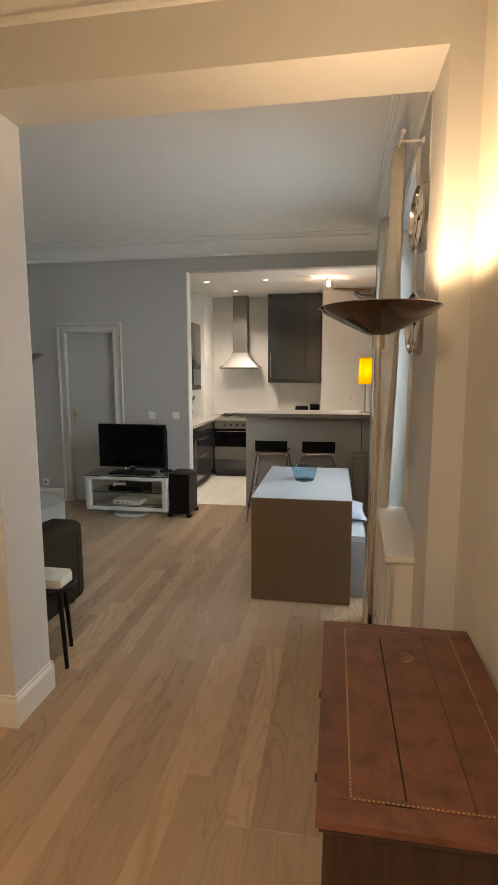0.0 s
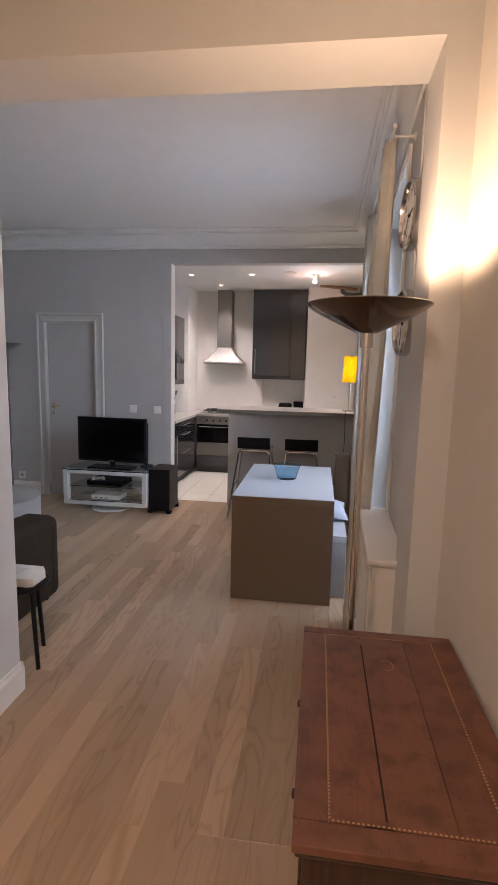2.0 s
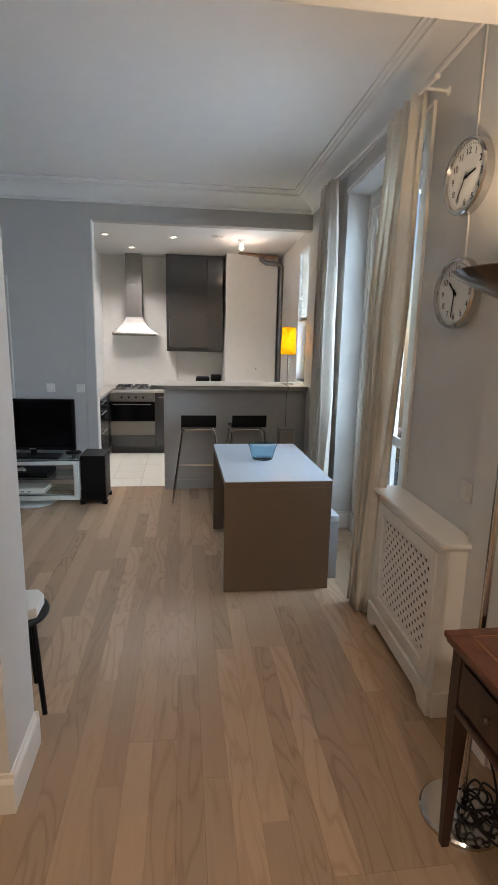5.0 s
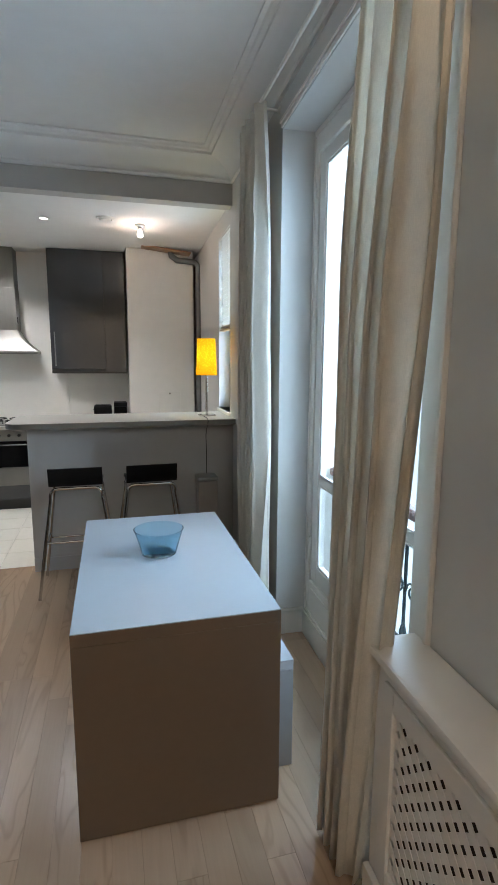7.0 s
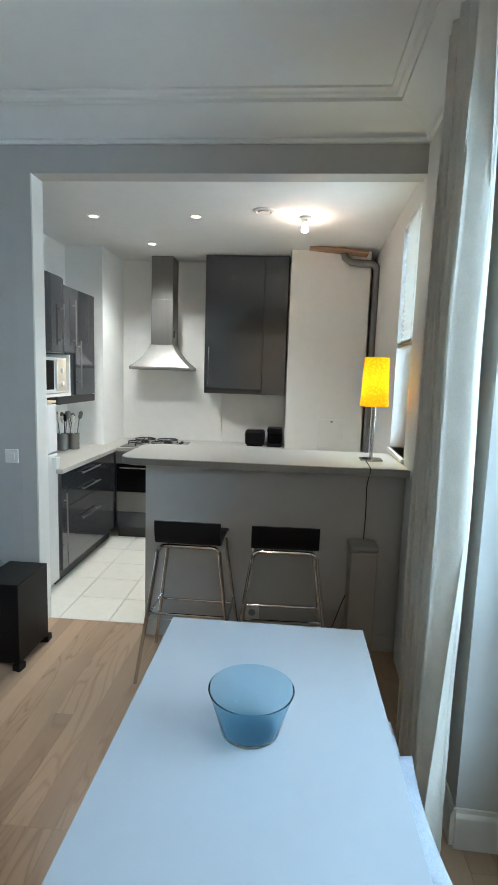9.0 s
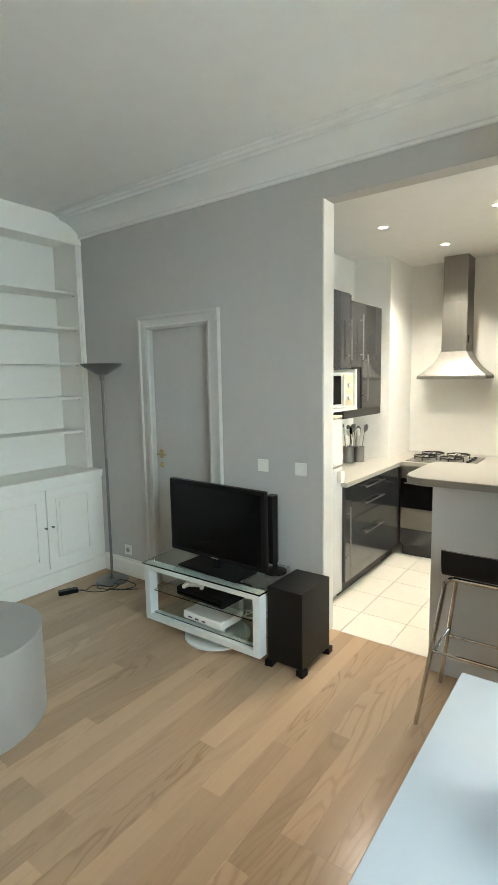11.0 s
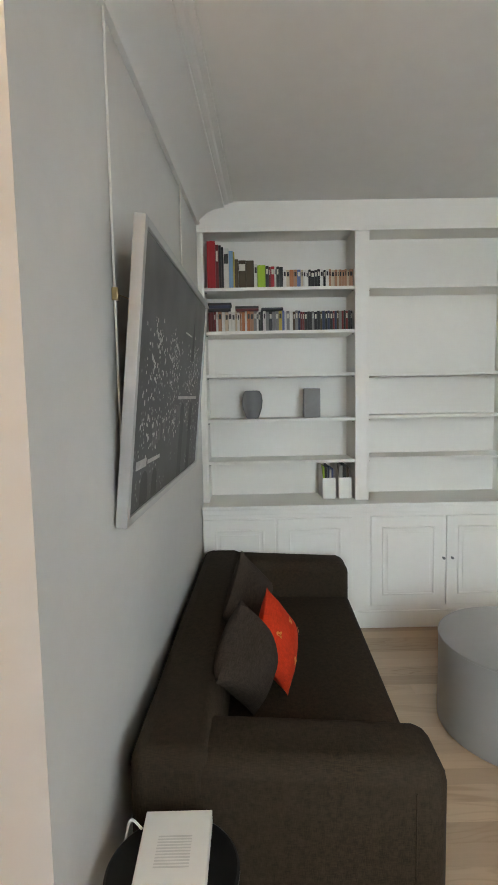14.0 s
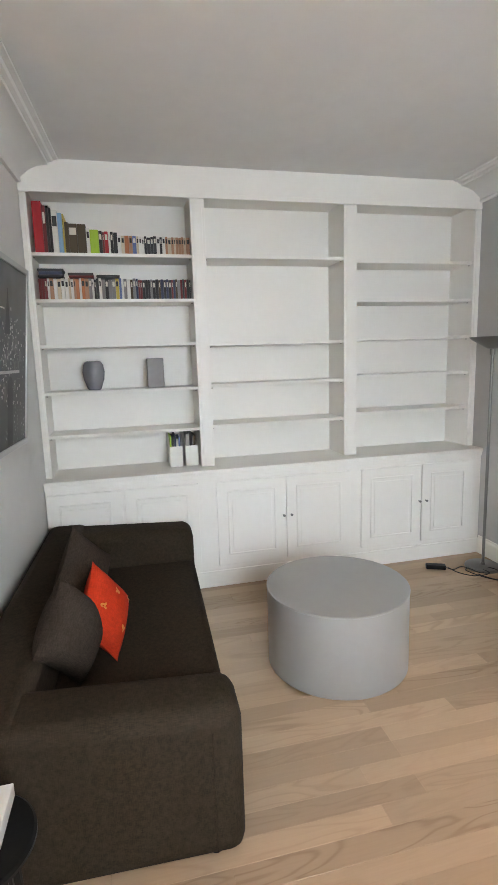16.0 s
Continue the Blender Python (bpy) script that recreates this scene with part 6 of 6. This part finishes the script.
q = put("door", boxes(((-2.039, 6.362, 1.73), (-2.018, 6.93, 2.285)), bevel=0.002), GLOSS, w1)
bar_handle((-2.018, 6.90, 1.79), (-2.018, 6.90, 2.09), (0.028, 0, 0), q)
w2c = thing("wall_cabinet", pose(-2.2, 7.38, 1.33), "glossy dark grey wall cabinet with a microwave niche", "wall cabinet")
put("body", boxes(((-2.44, 7.225, 1.33), (-2.12, 7.76, 2.265)), ((-2.44, 7.002, 1.76), (-2.12, 7.225, 2.265)), ((-2.44, 7.002, 1.33), (-2.12, 7.225, 1.39))), CARC, w2c)
q = put("door", boxes(((-2.119, 7.003, 1.745), (-2.098, 7.345, 2.265)), bevel=0.002), GLOSS, w2c)
bar_handle((-2.098, 7.30, 1.80), (-2.098, 7.30, 2.17), (0.028, 0, 0), q)
q = put("door", boxes(((-2.119, 7.349, 1.40), (-2.098, 7.76, 2.265)), bevel=0.002), GLOSS, w2c)
bar_handle((-2.098, 7.40, 1.46), (-2.098, 7.40, 1.85), (0.028, 0, 0), q)
put("under_panel", boxes(((-2.12, 7.003, 1.332), (-2.10, 7.76, 1.395))), CARC, w2c)
mw = thing("microwave", pose(-2.25, 6.9, 1.405), "small white microwave on an open white shelf", "microwave")
put("case", boxes(((-2.43, 6.62, 1.425), (-2.10, 7.17, 1.70)), bevel=0.006), ENAMEL, mw)
put("door_glass", boxes(((-2.1015, 6.66, 1.455), (-2.094, 6.94, 1.675)), bevel=0.002), SCREEN, mw)
put("control_panel", boxes(((-2.1015, 6.99, 1.44), (-2.094, 7.15, 1.685)), bevel=0.002), mat("cream_panel", (0.62, 0.52, 0.38), 0.4), mw)
for z in (1.50, 1.60):
    put("knob", moved(lathe(B(), [(0, 0), (0.02, 0), (0.018, 0.016), (0, 0.018)], seg=16), pose(-2.094, 7.07, z, 0, 90, 0)), ENAMEL, mw)
put("handle", boxes(((-2.094, 6.955, 1.46), (-2.075, 6.975, 1.67)), bevel=0.004), ENAMEL, mw)
ms = thing("open_shelf", pose(-2.25, 6.9, 1.39), "white open shelf unit carrying the microwave", "shelf")
put("board", boxes(((-2.44, 6.40, 1.398), (-2.085, 7.22, 1.42))), PLASTW, ms)
put("side", boxes(((-2.44, 7.20, 1.42), (-2.09, 7.222, 1.728))), PLASTW, ms)
for x, yy, h in ((-2.30, 7.52, 0.15), (-2.24, 7.62, 0.14), (-2.33, 7.70, 0.12)):
    t = thing("utensil_pot", pose(x, yy, 0.8935), "ribbed steel pot holding kitchen utensils", "utensil pot", "utensil pots")
    part("pot", lathe(B(), [(0, 0.0), (0.045, 0.0), (0.048, 0.01), (0.046, 0.03), (0.048, 0.05), (0.046, 0.07), (0.048, 0.09), (0.047, h - 0.01), (0.049, h), (0.045, h), (0.043, 0.02), (0, 0.01)], seg=24), STEEL, t)
    for k in range(4):
        a = k * 1.7 + x * 9
        top = (0.045 * math.cos(a), 0.045 * math.sin(a), h + 0.10 + 0.03 * (k % 2))
        part("utensil", tube(tube(B(), [(0.01 * math.cos(a), 0.01 * math.sin(a), 0.02), top], 0.004, 6), [top, (top[0] * 1.2, top[1] * 1.2, top[2] + 0.02), (top[0] * 1.4, top[1] * 1.4, top[2] + 0.06), (top[0] * 1.45, top[1] * 1.45, top[2] + 0.075)], [0.004, 0.018, 0.02, 0.006], 8), (PLASTW, STEEL, BLACK, STEEL)[k], t)
ta = thing("toaster", pose(-0.64, 8.36, 0.8935), "black two-slot toaster on the worktop", "toaster")
part("case", box(B(), (-0.10, -0.08, 0.01), (0.10, 0.08, 0.165), 0.03, 4), BLACK, ta)
part("slot", boxes(((-0.075, -0.035, 0.1645), (0.075, -0.015, 0.1665)), ((-0.075, 0.015, 0.1645), (0.075, 0.035, 0.1665))), GUN, ta)
part("lever", boxes(((-0.112, -0.015, 0.10), (-0.098, 0.015, 0.115)), bevel=0.003), GUN, ta)
part("foot", boxes(((-0.08, -0.06, 0), (0.08, 0.06, 0.011))), BLACK, ta)
ke = thing("coffee_maker", pose(-0.44, 8.38, 0.8935), "black coffee maker on the worktop", "coffee maker")
part("base", boxes(((-0.075, -0.10, 0), (0.075, 0.10, 0.03)), bevel=0.008), BLACK, ke)
part("tower", boxes(((-0.075, 0.02, 0.03), (0.075, 0.10, 0.17)), bevel=0.008), BLACK, ke)
part("head", boxes(((-0.075, -0.09, 0.14), (0.075, 0.10, 0.19)), bevel=0.012), BLACK, ke)
single("pipe_cover", boxes(((-1.045, 8.515, 0.895), (-1.015, 8.549, 1.42)), bevel=0.003), KITW, pose(0, 0, 0), "slim white pipe cover on the kitchen wall", "pipe cover")
single("access_panel", boxes(((-0.02, 7.994, 0.95), (0.22, 8.001, 1.22)), bevel=0.002), KITW, pose(0, 0, 0), "small white access panel in the boxed column", "access panel")
single("knob", lathe(B(), [(0, 0), (0.008, 0), (0.01, 0.014), (0, 0.016)], seg=12), STEEL, pose(0.10, 7.994, 1.20, 90, 0, 0), "small metal knob on the access panel", "knob")
fp = thing("flue_pipe", pose(0.43, 7.96, 0), "grey metal flue pipe bent towards the column top", "pipe")
pts = [(0.43, 7.96, 0.0), (0.43, 7.96, 2.56)] + [(0.43 - 0.07 * (1 - math.cos(a * math.pi / 12)), 7.96, 2.56 + 0.07 * math.sin(a * math.pi / 12)) for a in range(1, 7)] + [(0.20, 7.96, 2.64), (0.14, 7.96, 2.68), (0.13, 7.96, 2.75)]
PIPE = mat("grey_pipe", (0.20, 0.20, 0.20), 0.45, 0.5, var=0.12)
put("pipe", tube(B(), pts, 0.032, 16), PIPE, fp)
for z in (0.9, 1.7, 2.4):
    put("collar", tube(B(), [(0.43, 7.96, z), (0.43, 7.96, z + 0.04)], 0.037, 16), PIPE, fp)
single("ceiling_board", moved(boxes(((-0.30, -0.03, -0.02), (0.22, 0.12, 0.0)), bevel=0.002), pose(0.12, 7.88, 2.735, 0, 6, 0)), wood("bare_board", (0.42, 0.24, 0.12), (0.30, 0.15, 0.07), axis=0), pose(0, 0, 0), "bare wooden board left at the flue hole", "board")

# kitchen window with a venetian blind
kw = new("window_2", mesh_of("window_2", boxes(((0.10, 3.60, 1.15), (0.16, 3.66, 2.60)), ((0.10, 4.06, 1.15), (0.16, 4.12, 2.60)), ((0.10, 3.66, 2.53), (0.16, 4.06, 2.60)), ((0.10, 3.66, 1.15), (0.16, 4.06, 1.24)), ((0.11, 3.84, 1.24), (0.15, 3.88, 2.53)), ((0.115, 3.66, 1.55), (0.145, 4.06, 1.575)), bevel=0.004), WHITE))
kw.matrix_world = WALL
tagged(kw, "white kitchen window with a half-lowered blind", "window", kind="structure")
for y0, y1 in ((3.66, 3.84), (3.88, 4.06)):
    for z0, z1 in ((1.24, 1.55), (1.575, 2.53)):
        gl = part("pane", boxes(((0.128, y0 - 0.002, z0 - 0.002), (0.131, y1 + 0.002, z1 + 0.002))), PANE, kw)
        gl.visible_shadow = False
part("sill", boxes(((-0.02, 3.58, 1.125), (0.10, 4.14, 1.15)), bevel=0.004), WHITE, kw)
vb = thing("venetian_blind", WALL @ pose(0.03, 3.86, 1.82), "white wooden venetian blind lowered half way", "blind")
for k in range(24):
    part("slat", moved(boxes(((-0.022, -0.245, -0.001), (0.022, 0.245, 0.001))), pose(0, 0, 0.03 + 0.031 * k, 0, 32, 0)), PLASTW, vb)
part("head_rail", boxes(((-0.025, -0.25, 0.765), (0.025, 0.25, 0.80)), bevel=0.003), PLASTW, vb)
part("bottom_rail", boxes(((-0.025, -0.25, 0.0), (0.025, 0.25, 0.018)), bevel=0.003), wood("blind_rail", (0.5, 0.36, 0.2), (0.4, 0.26, 0.14)), vb)
for s in (-0.17, 0.17):
    part("cord", tube(B(), [(-0.023, s, 0.01), (-0.023, s, 0.77)], 0.0015, 5), PLASTW, vb)

tc2.location.x -= 0.02
# assumed glowing fixture, out of view, added to go with the entry fill lamp
t = thing("ceiling_light", pose(-1.3, 0.2, 3.009), "assumed round white flush ceiling light, lit, out of view", "ceiling light")
part("base", lathe(B(), [(0, 0), (0.17, 0), (0.17, -0.02), (0, -0.02)], seg=40), PLASTW, t)
part("diffuser", lathe(B(), [(0.16, -0.02), (0.155, -0.04), (0.12, -0.055), (0, -0.06)], seg=40), mat("diffuser_glow", (0.9, 0.85, 0.75), 0.5, emit=((1.0, 0.82, 0.6), 2.0)), t)

# ceiling fittings
HOT = mat("lamp_glow", (1, 0.95, 0.85), 0.5, emit=((1.0, 0.88, 0.70), 14.0))
for sx, sy in SPOTS:
    t = thing("recessed_spot", pose(sx, sy, 2.7495), "recessed round ceiling spotlight, lit", "spotlight", "kitchen ceiling spots")
    part("ring", lathe(B(), [(0.030, -0.002), (0.034, -0.007), (0.045, -0.006), (0.047, 0.0)], seg=28), PLASTW, t)
    part("lens", lathe(B(), [(0, -0.0035), (0.030, -0.0035), (0.030, -0.001), (0, -0.001)], seg=24), HOT, t, "glowing lens")
t = thing("ceiling_bulb", pose(-0.24, 7.02, 2.749), "small bare bulb in a ceiling holder, lit", "ceiling light")
part("rose", lathe(B(), [(0, 0), (0.045, 0), (0.043, -0.012), (0.02, -0.018), (0.018, -0.04), (0, -0.04)], seg=24), PLASTW, t)
part("bulb", lathe(B(), [(0.014, -0.04), (0.02, -0.055), (0.027, -0.08), (0.024, -0.1), (0, -0.112)], seg=20), HOT, t, "glowing bulb")
t = thing("ceiling_vent", pose(-0.53, 6.88, 2.749), "round white ceiling air vent", "vent")
part("rim", lathe(B(), [(0.05, 0.0), (0.055, -0.012), (0.075, -0.008), (0.08, 0.0)], seg=32), PLASTW, t)
part("disc", lathe(B(), [(0, -0.016), (0.04, -0.016), (0.044, -0.012), (0.04, -0.006), (0, -0.006)], seg=28), PLASTW, t)

# ---- floor pieces: oak planks and kitchen tiles ----
PW = 0.0955
rp = random.Random(12)
plank_meshes = {}


def plank_mesh(length, width):
    key = (round(length, 3), round(width, 3))
    if key not in plank_meshes:
        bm = B()
        lo = [bm.verts.new(p) for p in ((0.0002, 0.0002, -0.014), (width - 0.0002, 0.0002, -0.014), (width - 0.0002, length - 0.0002, -0.014), (0.0002, length - 0.0002, -0.014))]
        mid = [bm.verts.new((v.co.x, v.co.y, -0.0006)) for v in lo]
        e = 0.0009
        top = [bm.verts.new(p) for p in ((e, e, 0), (width - e, e, 0), (width - e, length - e, 0), (e, length - e, 0))]
        for a, b in ((lo, mid), (mid, top)):
            for i in range(4):
                bm.faces.new((a[i], a[(i + 1) % 4], b[(i + 1) % 4], b[i]))
        bm.faces.new(top)
        bm.faces.new(lo[::-1])
        me = bpy.data.meshes.new("plank")
        bm.to_mesh(me)
        bm.free()
        me.materials.append(OAK)
        plank_meshes[key] = me
    return plank_meshes[key]


x = -4.402
while x < 0.52:
    y0, y1 = -1.6, 6.2
    if x < -4.13:
        x += PW
        continue
    if x < -3.2:
        y0 = 2.6
    if x > 0.40:
        y0 = 2.6
    y = y0
    first = True
    while y < y1 - 0.01:
        ln = rp.choice((0.8, 1.0, 1.2, 1.4, 1.6)) if not first else rp.choice((0.5, 0.7, 0.9, 1.3))
        first = False
        if y1 - (y + ln) < 0.3:
            ln = round(y1 - y, 3)
        ob = new("plank", plank_mesh(ln, PW))
        ob.location = (x, y, 0)
        ob.parent = floor
        y += ln
    x += PW
bm = B()
lo = 0.328
e = 0.003
vs = [bm.verts.new(p) for p in ((0, 0, -0.008), (lo, 0, -0.008), (lo, lo, -0.008), (0, lo, -0.008), (0, 0, -0.001), (lo, 0, -0.001), (lo, lo, -0.001), (0, lo, -0.001), (e, e, 0), (lo - e, e, 0), (lo - e, lo - e, 0), (e, lo - e, 0))]
for q in ((0, 1, 5, 4), (1, 2, 6, 5), (2, 3, 7, 6), (3, 0, 4, 7), (4, 5, 9, 8), (5, 6, 10, 9), (6, 7, 11, 10), (7, 4, 8, 11), (8, 9, 10, 11)):
    bm.faces.new([vs[i] for i in q])
tile_me = bpy.data.meshes.new("tile")
bm.to_mesh(tile_me)
bm.free()
tile_me.materials.append(TILE)
for i in range(9):
    for j in range(7):
        ob = new("tile", tile_me)
        ob.location = (-2.40 + 0.332 * i, 6.205 + 0.332 * j, 0)
        ob.parent = floor_k
